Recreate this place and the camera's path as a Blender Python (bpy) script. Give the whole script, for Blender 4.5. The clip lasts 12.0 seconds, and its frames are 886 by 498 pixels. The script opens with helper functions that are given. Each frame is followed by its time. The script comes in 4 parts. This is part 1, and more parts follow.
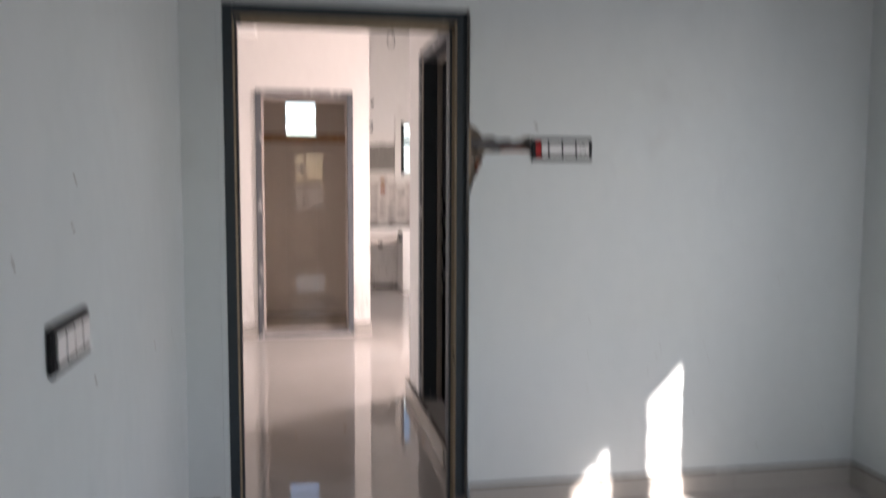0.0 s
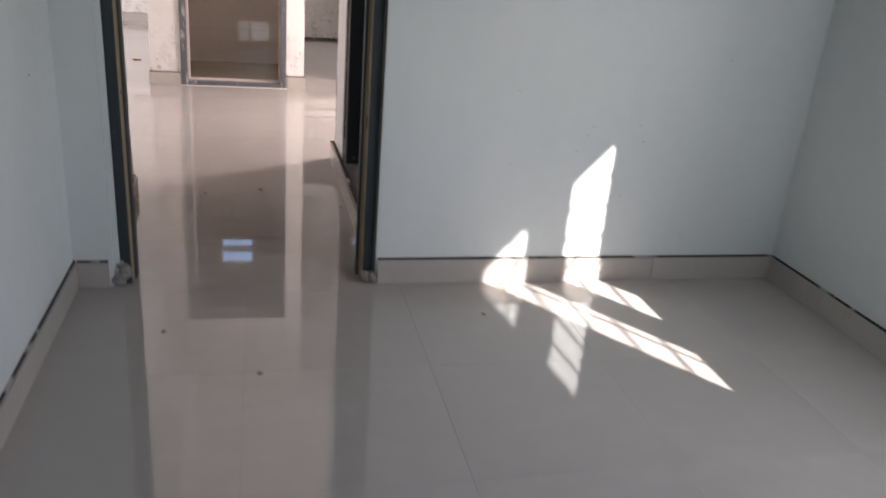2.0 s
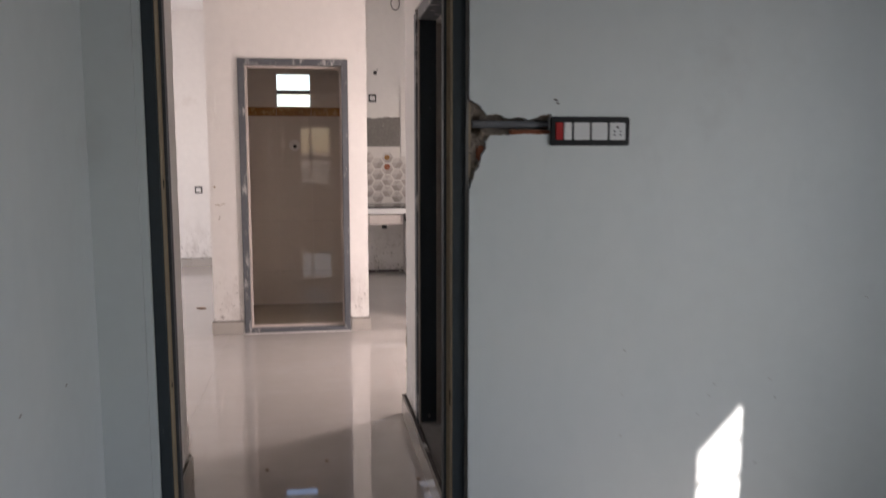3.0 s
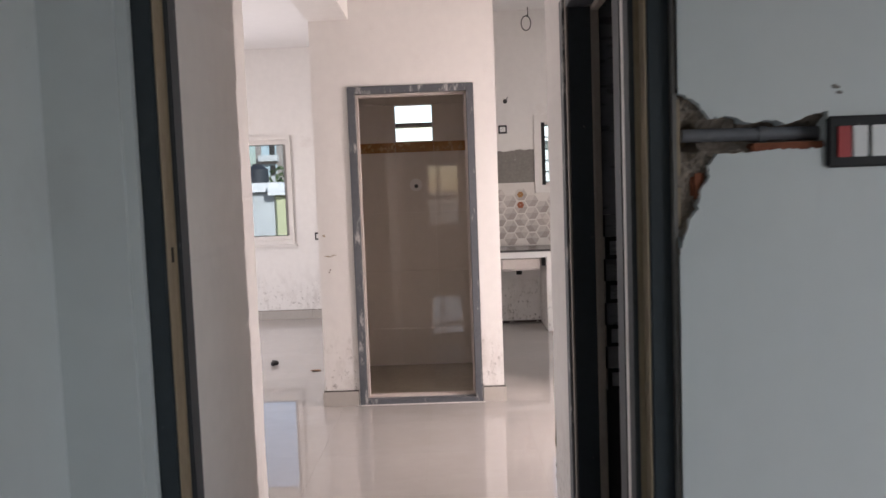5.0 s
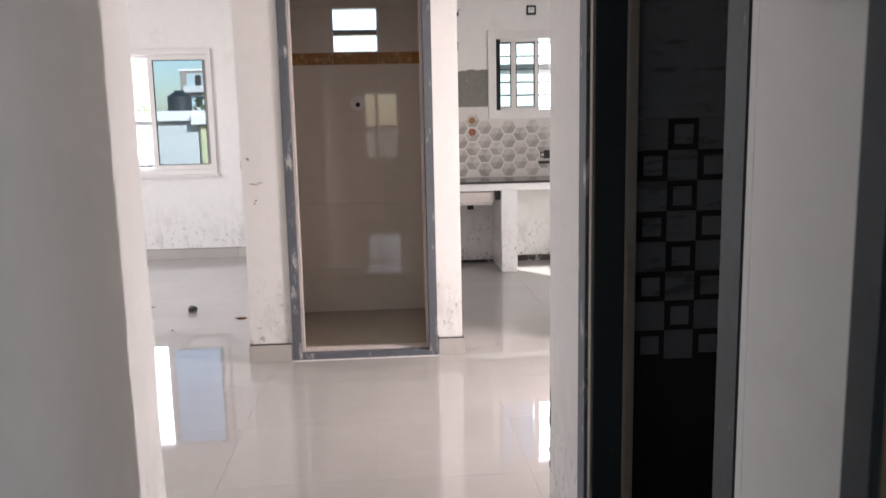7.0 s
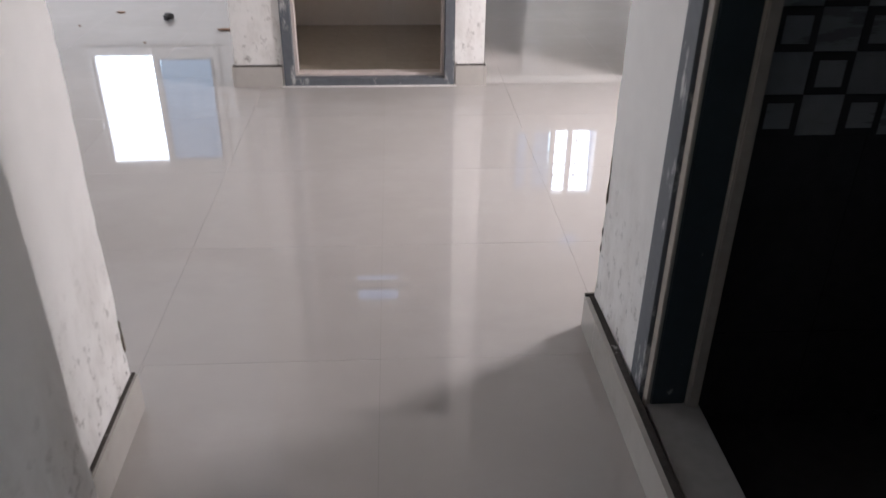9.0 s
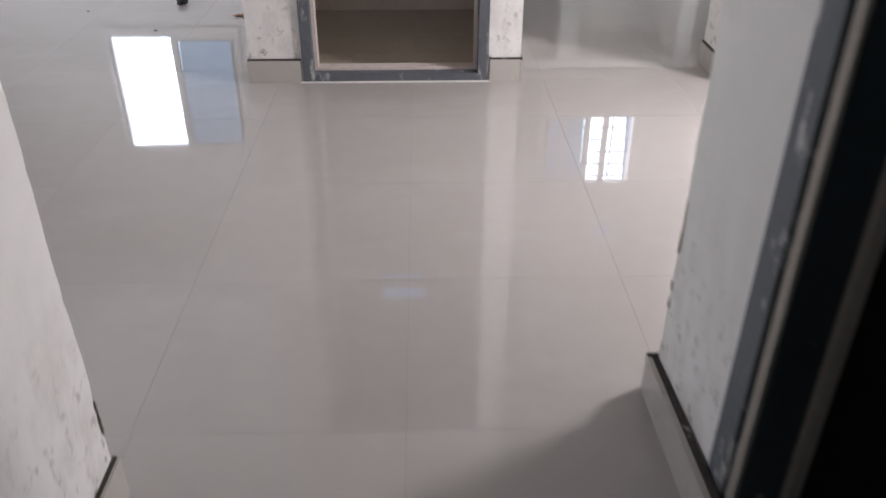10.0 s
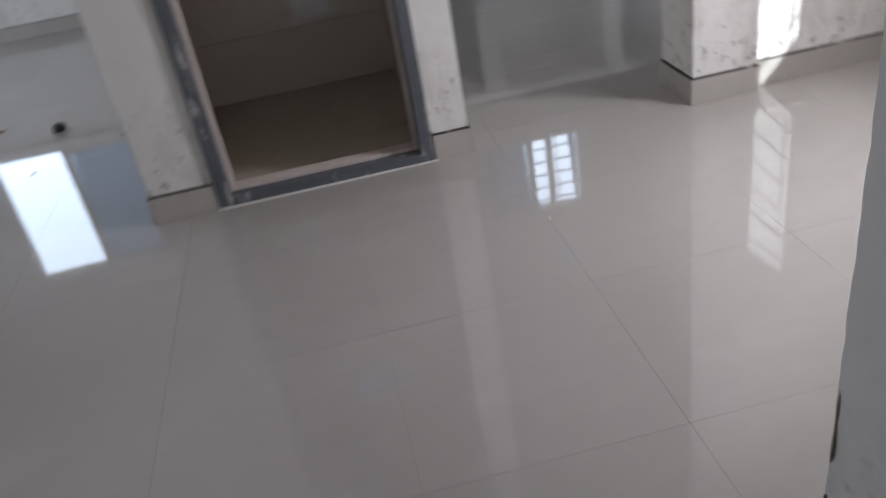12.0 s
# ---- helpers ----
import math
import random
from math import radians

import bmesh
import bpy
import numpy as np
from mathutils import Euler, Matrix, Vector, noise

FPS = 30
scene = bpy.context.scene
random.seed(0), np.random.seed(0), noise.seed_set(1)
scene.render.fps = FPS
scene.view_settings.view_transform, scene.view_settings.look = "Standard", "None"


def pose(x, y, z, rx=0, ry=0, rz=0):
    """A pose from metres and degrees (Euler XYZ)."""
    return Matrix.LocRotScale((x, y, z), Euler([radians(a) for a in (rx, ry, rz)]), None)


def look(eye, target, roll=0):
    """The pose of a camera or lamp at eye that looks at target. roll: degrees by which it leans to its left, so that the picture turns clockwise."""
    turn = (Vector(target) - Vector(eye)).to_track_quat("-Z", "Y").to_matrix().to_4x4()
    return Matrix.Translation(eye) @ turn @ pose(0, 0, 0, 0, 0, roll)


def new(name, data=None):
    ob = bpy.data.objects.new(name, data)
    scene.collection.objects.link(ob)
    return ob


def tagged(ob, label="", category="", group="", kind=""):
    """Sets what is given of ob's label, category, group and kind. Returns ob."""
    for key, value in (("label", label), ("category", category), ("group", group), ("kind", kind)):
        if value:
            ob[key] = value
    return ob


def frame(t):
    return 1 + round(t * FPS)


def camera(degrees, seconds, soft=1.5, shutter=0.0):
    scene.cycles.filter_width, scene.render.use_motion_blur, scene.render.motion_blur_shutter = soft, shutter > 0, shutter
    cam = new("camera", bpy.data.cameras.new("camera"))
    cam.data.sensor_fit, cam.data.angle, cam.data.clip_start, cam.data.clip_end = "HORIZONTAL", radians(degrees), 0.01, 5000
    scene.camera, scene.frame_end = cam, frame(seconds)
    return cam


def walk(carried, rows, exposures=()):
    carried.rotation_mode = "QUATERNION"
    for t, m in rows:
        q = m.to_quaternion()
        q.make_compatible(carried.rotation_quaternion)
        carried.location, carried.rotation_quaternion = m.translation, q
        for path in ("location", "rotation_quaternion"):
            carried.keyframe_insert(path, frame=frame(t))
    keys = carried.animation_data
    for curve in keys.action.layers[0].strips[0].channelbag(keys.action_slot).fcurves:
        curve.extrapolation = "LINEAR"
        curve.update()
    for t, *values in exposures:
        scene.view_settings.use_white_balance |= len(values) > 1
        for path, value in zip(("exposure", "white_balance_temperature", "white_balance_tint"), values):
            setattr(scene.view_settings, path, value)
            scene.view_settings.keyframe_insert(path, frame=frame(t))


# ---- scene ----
cam = camera(57.9, 12.0, shutter=0.8)
PATH = [
    (0, (0.41, 0.23, 1.384), (0.75, 2.193, 1.212), 0.2),
    (0.5, (0.487, 0.219, 1.307), (0.848, 2.108, 0.758), 2.5),
    (1, (0.477, 0.211, 1.296), (0.936, 2.019, 0.574), 5.3),
    (1.5, (0.488, 0.258, 1.29), (0.955, 2.058, 0.553), 6.0),
    (2, (0.625, 0.495, 1.343), (1.068, 2.3, 0.605), 4.8),
    (2.5, (0.626, 0.689, 1.387), (0.965, 2.605, 0.923), 2.5),
    (3, (0.613, 0.965, 1.451), (0.913, 2.927, 1.206), -0.0),
    (3.5, (0.653, 1.218, 1.443), (0.892, 3.192, 1.226), -0.8),
    (3.7, (0.696, 1.34, 1.464), (0.831, 3.325, 1.26), -1.5),
    (5.5, (0.656, 2.221, 1.434), (0.628, 4.216, 1.288), -2.1),
    (6, (0.621, 2.433, 1.389), (0.593, 4.427, 1.228), -2.1),
    (6.5, (0.526, 2.621, 1.388), (0.625, 4.606, 1.165), -1.1),
    (7, (0.566, 2.833, 1.34), (0.703, 4.804, 1.031), -1.2),
    (7.5, (0.601, 2.977, 1.322), (0.652, 4.939, 0.938), -1.8),
    (7.7, (0.593, 3.042, 1.302), (0.632, 4.98, 0.809), -1.7),
    (9.3, (0.546, 3.569, 1.252), (0.663, 5.29, 0.241), 0.9),
    (9.5, (0.564, 3.629, 1.255), (0.639, 5.349, 0.237), 0.4),
    (10, (0.538, 3.844, 1.25), (0.585, 5.551, 0.209), 0.1),
    (10.5, (0.465, 4.018, 1.25), (0.514, 5.725, 0.208), 0.1),
    (11, (0.477, 4.181, 1.267), (0.518, 5.89, 0.229), -0.9),
    (11.5, (0.518, 4.356, 1.279), (0.562, 6.082, 0.269), -3.3),
    (12, (0.499, 4.528, 1.292), (0.684, 6.238, 0.273), -10.3),
]
walk(cam, [(t, look(eye, target, roll)) for t, eye, target, roll in PATH],
     exposures=[(0.0, 2.26, 6500, 18), (0.6, 2.06, 6480, 18), (1.0, 2.08, 6450, 18), (2.0, 2.12, 6470, 17), (2.5, 1.88, 6470, 17), (3.0, 1.66, 6470, 17), (3.5, 1.60, 6450, 16), (5.5, 1.80, 6260, 15), (6.5, 1.90, 6180, 13), (7.0, 1.92, 6000, 11), (7.5, 1.72, 5780, 9), (9.5, 1.70, 5720, 8), (10.5, 1.16, 5640, 7), (11.0, 0.84, 5560, 6), (11.5, 0.70, 5500, 5), (12.0, 0.63, 5480, 5)])

# ---- world, sun, large lights ----
SUN_DIR = Vector((-0.69, 1.0, -0.752)).normalized()      # the way the sunlight travels
world = bpy.data.worlds.new("sky")
scene.world = world
world.use_nodes = True
wn = world.node_tree.nodes
sky = wn.new("ShaderNodeTexSky")
sky.sky_type, sky.sun_disc = "NISHITA", False
sky.sun_elevation = math.asin(-SUN_DIR.z)
sky.sun_rotation = math.atan2(-SUN_DIR.x, -SUN_DIR.y)
world.node_tree.links.new(sky.outputs[0], wn["Background"].inputs[0])
wn["Background"].inputs[1].default_value = 0.11
sun = new("sun", bpy.data.lights.new("sun", "SUN"))
sun.data.energy, sun.data.angle, sun.data.color = 5.0, radians(0.6), (1.0, 0.94, 0.86)
sun.matrix_world = look((12, -14, 13), Vector((12, -14, 13)) + SUN_DIR)


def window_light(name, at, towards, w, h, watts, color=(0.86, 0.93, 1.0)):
    """Sky light that comes in through an opening, real or added out of view."""
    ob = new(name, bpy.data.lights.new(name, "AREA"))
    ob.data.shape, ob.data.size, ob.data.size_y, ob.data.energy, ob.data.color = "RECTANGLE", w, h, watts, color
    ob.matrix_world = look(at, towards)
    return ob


window_light("bedroom_window_light", (3.20, 1.70, 1.40), (2.0, 2.9, -0.5), 0.95, 1.1, 10.2, (0.91, 0.965, 1.0))
window_light("hall_window_light", (3.25, 6.33, 1.5), (1.9, 6.7, 0.1), 0.55, 1.25, 54.0, (1.0, 0.875, 0.805))
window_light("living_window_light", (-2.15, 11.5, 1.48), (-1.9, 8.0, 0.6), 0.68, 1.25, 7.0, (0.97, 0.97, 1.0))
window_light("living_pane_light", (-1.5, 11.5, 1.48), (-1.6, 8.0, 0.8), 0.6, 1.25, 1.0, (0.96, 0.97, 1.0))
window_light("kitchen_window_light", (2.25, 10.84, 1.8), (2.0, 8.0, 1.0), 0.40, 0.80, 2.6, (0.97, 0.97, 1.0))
# added lamp out of view in the west, brightens the living area's north wall
window_light("west_fill_light", (-3.75, 8.7, 1.25), (-0.9, 9.4, 0.1), 2.0, 2.0, 26.0, (1.0, 0.92, 0.87))
# added lamp at an unseen east opening, brightens the kitchen's north wall
window_light("kitchen_fill_light", (3.35, 8.6, 1.3), (2.0, 10.3, 0.9), 1.1, 1.7, 6.5, (1.0, 0.94, 0.90))

# ---- materials ----


def material(name, base, rough=0.6, metal=0.0, vary=0.06, scale=6.0, bump=0.0, bump_scale=60.0, coat=0.0, rough_vary=0.0, spec=0.5):
    m = bpy.data.materials.new(name)
    m.use_nodes = True
    n, l = m.node_tree.nodes, m.node_tree.links
    b = n["Principled BSDF"]
    b.inputs["Roughness"].default_value, b.inputs["Metallic"].default_value = rough, metal
    b.inputs["Coat Weight"].default_value = coat
    b.inputs["Coat Roughness"].default_value = 0.05
    b.inputs["Specular IOR Level"].default_value = spec
    geo = n.new("ShaderNodeNewGeometry")
    big, fine = n.new("ShaderNodeTexNoise"), n.new("ShaderNodeTexNoise")
    big.inputs["Scale"].default_value, fine.inputs["Scale"].default_value = scale * 0.25, scale * 4
    big.inputs["Detail"].default_value, fine.inputs["Detail"].default_value = 4, 3
    l.new(geo.outputs["Position"], big.inputs["Vector"])
    l.new(geo.outputs["Position"], fine.inputs["Vector"])
    add = n.new("ShaderNodeMath")
    add.operation = "ADD"
    l.new(big.outputs[0], add.inputs[0])
    l.new(fine.outputs[0], add.inputs[1])
    span = n.new("ShaderNodeMapRange")
    span.inputs[1].default_value, span.inputs[2].default_value = 0.6, 1.4
    span.inputs[3].default_value, span.inputs[4].default_value = 1 - vary, 1 + vary
    l.new(add.outputs[0], span.inputs[0])
    mul = n.new("ShaderNodeVectorMath")
    mul.operation = "SCALE"
    mul.inputs[0].default_value = base
    l.new(span.outputs[0], mul.inputs["Scale"])
    l.new(mul.outputs[0], b.inputs["Base Color"])
    if rough_vary:
        rr = n.new("ShaderNodeMapRange")
        rr.inputs[1].default_value, rr.inputs[2].default_value = 0.35, 0.7
        rr.inputs[3].default_value, rr.inputs[4].default_value = rough, rough + rough_vary
        l.new(big.outputs[0], rr.inputs[0])
        l.new(rr.outputs[0], b.inputs["Roughness"])
    if bump:
        tex, bp = n.new("ShaderNodeTexNoise"), n.new("ShaderNodeBump")
        tex.inputs["Scale"].default_value, tex.inputs["Detail"].default_value = bump_scale, 5
        bp.inputs["Strength"].default_value, bp.inputs["Distance"].default_value = bump, 0.004
        l.new(geo.outputs["Position"], tex.inputs["Vector"])
        l.new(tex.outputs[0], bp.inputs["Height"])
        l.new(bp.outputs[0], b.inputs["Normal"])
    return m


def overlay(m, color, scale, lo, hi, amount=1.0, squash=(1, 1, 1), below=None, rough=None, detail=6.0):
    """Lays stains of a second colour over a material, where a noise passes lo..hi; below: (z, fade) keeps them under a height."""
    n, l = m.node_tree.nodes, m.node_tree.links
    b = n["Principled BSDF"]
    old = b.inputs["Base Color"].links[0].from_socket
    geo, mp, tex = n.new("ShaderNodeNewGeometry"), n.new("ShaderNodeMapping"), n.new("ShaderNodeTexNoise")
    mp.inputs["Scale"].default_value = squash
    tex.inputs["Scale"].default_value, tex.inputs["Detail"].default_value = scale, detail
    tex.inputs["Roughness"].default_value = 0.65
    l.new(geo.outputs["Position"], mp.inputs["Vector"])
    l.new(mp.outputs[0], tex.inputs["Vector"])
    r = n.new("ShaderNodeMapRange")
    r.inputs[1].default_value, r.inputs[2].default_value = lo, hi
    r.inputs[3].default_value, r.inputs[4].default_value = 0, amount
    l.new(tex.outputs[0], r.inputs[0])
    fac = r.outputs[0]
    if below:
        sep, r2, mm = n.new("ShaderNodeSeparateXYZ"), n.new("ShaderNodeMapRange"), n.new("ShaderNodeMath")
        r2.inputs[1].default_value, r2.inputs[2].default_value = below[0], below[0] + below[1]
        r2.inputs[3].default_value, r2.inputs[4].default_value = 1, 0
        mm.operation = "MULTIPLY"
        l.new(geo.outputs["Position"], sep.inputs[0])
        l.new(sep.outputs["Z"], r2.inputs[0])
        l.new(fac, mm.inputs[0])
        l.new(r2.outputs[0], mm.inputs[1])
        fac = mm.outputs[0]
    mix = n.new("ShaderNodeMix")
    mix.data_type = "RGBA"
    mix.inputs[7].default_value = (*color, 1)
    l.new(old, mix.inputs[6])
    l.new(fac, mix.inputs[0])
    l.new(mix.outputs[2], b.inputs["Base Color"])
    if rough is not None:
        mr = n.new("ShaderNodeMix")
        mr.inputs[3].default_value = rough
        src = b.inputs["Roughness"]
        if src.links:
            l.new(src.links[0].from_socket, mr.inputs[2])
        else:
            mr.inputs[2].default_value = src.default_value
        l.new(fac, mr.inputs[0])
        l.new(mr.outputs[0], src)
    return m


def randomised(m, amount):
    """Varies the brightness from piece to piece."""
    n, l = m.node_tree.nodes, m.node_tree.links
    b = n["Principled BSDF"]
    old = b.inputs["Base Color"].links[0].from_socket
    info, r, mul = n.new("ShaderNodeObjectInfo"), n.new("ShaderNodeMapRange"), n.new("ShaderNodeVectorMath")
    r.inputs[3].default_value, r.inputs[4].default_value = 1 - amount, 1 + amount
    mul.operation = "SCALE"
    l.new(info.outputs["Random"], r.inputs[0])
    l.new(old, mul.inputs[0])
    l.new(r.outputs[0], mul.inputs["Scale"])
    l.new(mul.outputs[0], b.inputs["Base Color"])
    return m


DIRT = (0.12, 0.09, 0.065)
plaster_hall = material("white_plaster", (0.78, 0.755, 0.73), 0.75, vary=0.035, scale=4, bump=0.18, bump_scale=28)
overlay(plaster_hall, (0.45, 0.37, 0.30), 2.2, 0.62, 0.80, 0.35)
overlay(plaster_hall, (0.30, 0.25, 0.20), 7, 0.48, 0.72, 0.55, squash=(1, 1, 0.5), below=(0.12, 0.55))
overlay(plaster_hall, DIRT, 30, 0.56, 0.68, 0.8, squash=(1, 1, 0.8), below=(0.10, 0.42))
overlay(plaster_hall, DIRT, 55, 0.735, 0.76, 0.8)
plaster_bed = material("pale_blue_plaster", (0.665, 0.706, 0.703), 0.6, vary=0.03, scale=4, bump=0.2, bump_scale=22)
overlay(plaster_bed, (0.40, 0.36, 0.34), 1.9, 0.62, 0.80, 0.22)
overlay(plaster_bed, (0.73, 0.755, 0.75), 1.1, 0.45, 0.60, 0.5, squash=(1, 1, 0.35))
overlay(plaster_bed, (0.55, 0.585, 0.585), 5, 0.60, 0.75, 0.25, squash=(1, 1, 0.25))
overlay(plaster_bed, DIRT, 60, 0.735, 0.765, 0.7)
overlay(plaster_bed, DIRT, 30, 0.66, 0.75, 0.5, below=(0.1, 0.25))
ceiling_white = material("ceiling_white", (0.80, 0.78, 0.77), 0.85, vary=0.02, scale=3, bump=0.1, bump_scale=40)
# for the unseen bedroom ceiling: grey so the upper walls get less bounced light
grey_ceiling = material("dull_grey_ceiling", (0.42, 0.41, 0.40), 0.9, vary=0.06, scale=3, bump=0.2, bump_scale=30)
floor_tile = randomised(material("cream_vitrified_tile", (0.385, 0.356, 0.336), 0.02, vary=0.03, scale=3, rough_vary=0.015, spec=0.9), 0.02)
overlay(floor_tile, (0.375, 0.345, 0.325), 3.5, 0.5, 0.75, 0.25, squash=(1, 2.5, 1))
overlay(floor_tile, (0.33, 0.305, 0.285), 9, 0.62, 0.82, 0.28, rough=0.25)
overlay(floor_tile, (0.50, 0.475, 0.455), 1.3, 0.52, 0.78, 0.35, squash=(1, 1.7, 1), rough=0.06)
overlay(floor_tile, (0.16, 0.13, 0.10), 42, 0.75, 0.77, 0.7, rough=0.6)
skirt_tile = randomised(material("skirting_tile", (0.455, 0.425, 0.39), 0.10, vary=0.05, scale=6), 0.04)
overlay(skirt_tile, (0.30, 0.26, 0.22), 14, 0.58, 0.75, 0.4, rough=0.4)
grout = material("grey_grout", (0.24, 0.22, 0.20), 0.9, vary=0.2, scale=20)
mortar = material("dark_gap_mortar", (0.05, 0.042, 0.036), 0.95, vary=0.4, scale=30, bump=0.4)
overlay(mortar, (0.50, 0.49, 0.47), 7, 0.56, 0.62, 0.8)
slate = material("dark_slate_paint", (0.028, 0.038, 0.045), 0.42, vary=0.15, scale=10, bump=0.12, bump_scale=70)
overlay(slate, (0.30, 0.30, 0.29), 26, 0.68, 0.72, 0.8, squash=(1, 1, 0.5))
grey_paint = material("blue_grey_paint", (0.105, 0.112, 0.125), 0.6, vary=0.15, scale=10, bump=0.12, bump_scale=70)
overlay(grey_paint, (0.62, 0.60, 0.58), 17, 0.565, 0.66, 0.75, squash=(1, 1, 0.35))
stop_paint = material("dark_blue_grey_paint", (0.046, 0.052, 0.058), 0.65, vary=0.18, scale=10, bump=0.12, bump_scale=70)
overlay(stop_paint, (0.30, 0.30, 0.29), 24, 0.66, 0.72, 0.6, squash=(1, 1, 0.4))
wood = material("bare_door_wood", (0.34, 0.265, 0.175), 0.6, vary=0.12, scale=12, bump=0.2, bump_scale=50)
overlay(wood, (0.20, 0.13, 0.075), 30, 0.5, 0.8, 0.5, squash=(1, 1, 0.04))
overlay(wood, (0.035, 0.028, 0.025), 16, 0.70, 0.74, 0.8, squash=(1, 1, 0.4))
primer = material("thin_primed_wood", (0.33, 0.29, 0.25), 0.6, vary=0.12, scale=12, bump=0.15)
pale_primer = material("pale_pink_primer", (0.56, 0.49, 0.45), 0.6, vary=0.12, scale=12, bump=0.15)
overlay(pale_primer, (0.34, 0.31, 0.29), 20, 0.6, 0.7, 0.5, squash=(1, 1, 0.3))
toilet_tile = randomised(material("beige_wall_tile", (0.66, 0.595, 0.53), 0.03, vary=0.03, scale=5, spec=0.6), 0.02)
toilet_floor_tile = randomised(material("brown_floor_tile", (0.44, 0.39, 0.32), 0.2, vary=0.08, scale=6), 0.03)
border_tile = material("amber_border_tile", (0.34, 0.165, 0.05), 0.15, vary=0.3, scale=24)
overlay(border_tile, (0.50, 0.36, 0.18), 22, 0.52, 0.62, 0.8)
bath_grey = randomised(material("slate_grey_wall_tile", (0.21, 0.21, 0.22), 0.25, vary=0.12, scale=8), 0.05)
overlay(bath_grey, (0.05, 0.05, 0.052), 7, 0.56, 0.6, 0.5, squash=(0.6, 1, 3))
bath_black = material("black_wall_tile", (0.028, 0.026, 0.027), 0.22, vary=0.2, scale=8)
granite = material("black_granite", (0.03, 0.028, 0.028), 0.15, vary=0.4, scale=60)
cement = material("bare_cement", (0.21, 0.195, 0.18), 0.9, vary=0.2, scale=9, bump=0.5, bump_scale=35)
overlay(cement, (0.48, 0.46, 0.44), 12, 0.62, 0.66, 0.7, squash=(1, 1, 0.4))
rubble = material("broken_plaster", (0.26, 0.215, 0.175), 0.95, vary=0.3, scale=22, bump=0.9, bump_scale=70)
brick_mat = material("red_brick", (0.27, 0.09, 0.045), 0.9, vary=0.25, scale=24, bump=0.5, bump_scale=60)
pipe_mat = material("grey_conduit", (0.16, 0.165, 0.18), 0.5, vary=0.15, scale=20)
black_plastic = material("black_plastic", (0.012, 0.012, 0.013), 0.5, vary=0.1, spec=0.25)
white_plastic = material("white_plastic", (0.78, 0.78, 0.77), 0.25, vary=0.02)
red_plastic = material("red_plastic", (0.42, 0.02, 0.02), 0.3, vary=0.05)
upvc = material("white_upvc", (0.74, 0.71, 0.68), 0.35, vary=0.05, scale=8)
overlay(upvc, (0.42, 0.36, 0.31), 16, 0.6, 0.75, 0.4)
steel = material("brushed_steel", (0.55, 0.52, 0.50), 0.28, metal=1.0, vary=0.08, scale=14)
iron = material("painted_grille_iron", (0.10, 0.10, 0.10), 0.4, vary=0.1)
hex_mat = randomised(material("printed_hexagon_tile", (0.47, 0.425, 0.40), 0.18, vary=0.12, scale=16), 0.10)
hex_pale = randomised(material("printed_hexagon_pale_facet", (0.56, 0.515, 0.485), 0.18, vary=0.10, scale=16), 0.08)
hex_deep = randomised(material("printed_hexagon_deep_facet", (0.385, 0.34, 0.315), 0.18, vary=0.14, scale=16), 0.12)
splash_mat = material("cream_splash_tile", (0.66, 0.62, 0.585), 0.16, vary=0.06, scale=14)
marble = material("grey_marble_sill", (0.27, 0.26, 0.25), 0.25, vary=0.1, scale=10)
debris_mat = material("dark_debris", (0.02, 0.018, 0.016), 0.8, vary=0.3, scale=40, bump=0.5)
brown_debris = material("brown_debris", (0.20, 0.11, 0.06), 0.85, vary=0.3, scale=40)


def glass(name, color):
    m = bpy.data.materials.new(name)
    m.use_nodes = True
    n, l = m.node_tree.nodes, m.node_tree.links
    n.remove(n["Principled BSDF"])
    tr, gl, fr, mx = (n.new("ShaderNodeBsdf" + k) if k in ("Transparent", "Glossy") else n.new(k) for k in ("Transparent", "Glossy", "ShaderNodeFresnel", "ShaderNodeMixShader"))
    tr.inputs[0].default_value = (*color, 1)
    gl.inputs["Roughness"].default_value = 0.01
    l.new(fr.outputs[0], mx.inputs[0])
    l.new(tr.outputs[0], mx.inputs[1])
    l.new(gl.outputs[0], mx.inputs[2])
    l.new(mx.outputs[0], n["Material Output"].inputs[0])
    return m


tinted = glass("blue_tinted_glass", (0.47, 0.51, 0.53))
clear = glass("greenish_window_glass", (0.62, 0.69, 0.70))

# ---- helpers for building ----


def add_box(bm, x0, x1, y0, y1, z0, z1):
    vs = [bm.verts.new(p) for p in ((x0, y0, z0), (x1, y0, z0), (x1, y1, z0), (x0, y1, z0), (x0, y0, z1), (x1, y0, z1), (x1, y1, z1), (x0, y1, z1))]
    for f in ((3, 2, 1, 0), (4, 5, 6, 7), (0, 1, 5, 4), (1, 2, 6, 5), (2, 3, 7, 6), (3, 0, 4, 7)):
        bm.faces.new([vs[i] for i in f])


def boxes(*dims, bevel=0.0, segments=2):
    bm = bmesh.new()
    for d in dims:
        add_box(bm, *d)
    if bevel:
        bmesh.ops.bevel(bm, geom=bm.edges[:], offset=bevel, segments=segments, affect="EDGES", clamp_overlap=True)
    return bm


def prism(outline, z0, z1):
    """An upright block over a plan outline given anticlockwise."""
    bm = bmesh.new()
    low = [bm.verts.new((x, y, z0)) for x, y in outline]
    top = [bm.verts.new((x, y, z1)) for x, y in outline]
    bm.faces.new(low[::-1])
    bm.faces.new(top)
    for i in range(len(outline)):
        j = (i + 1) % len(outline)
        bm.faces.new((low[i], low[j], top[j], top[i]))
    return bm


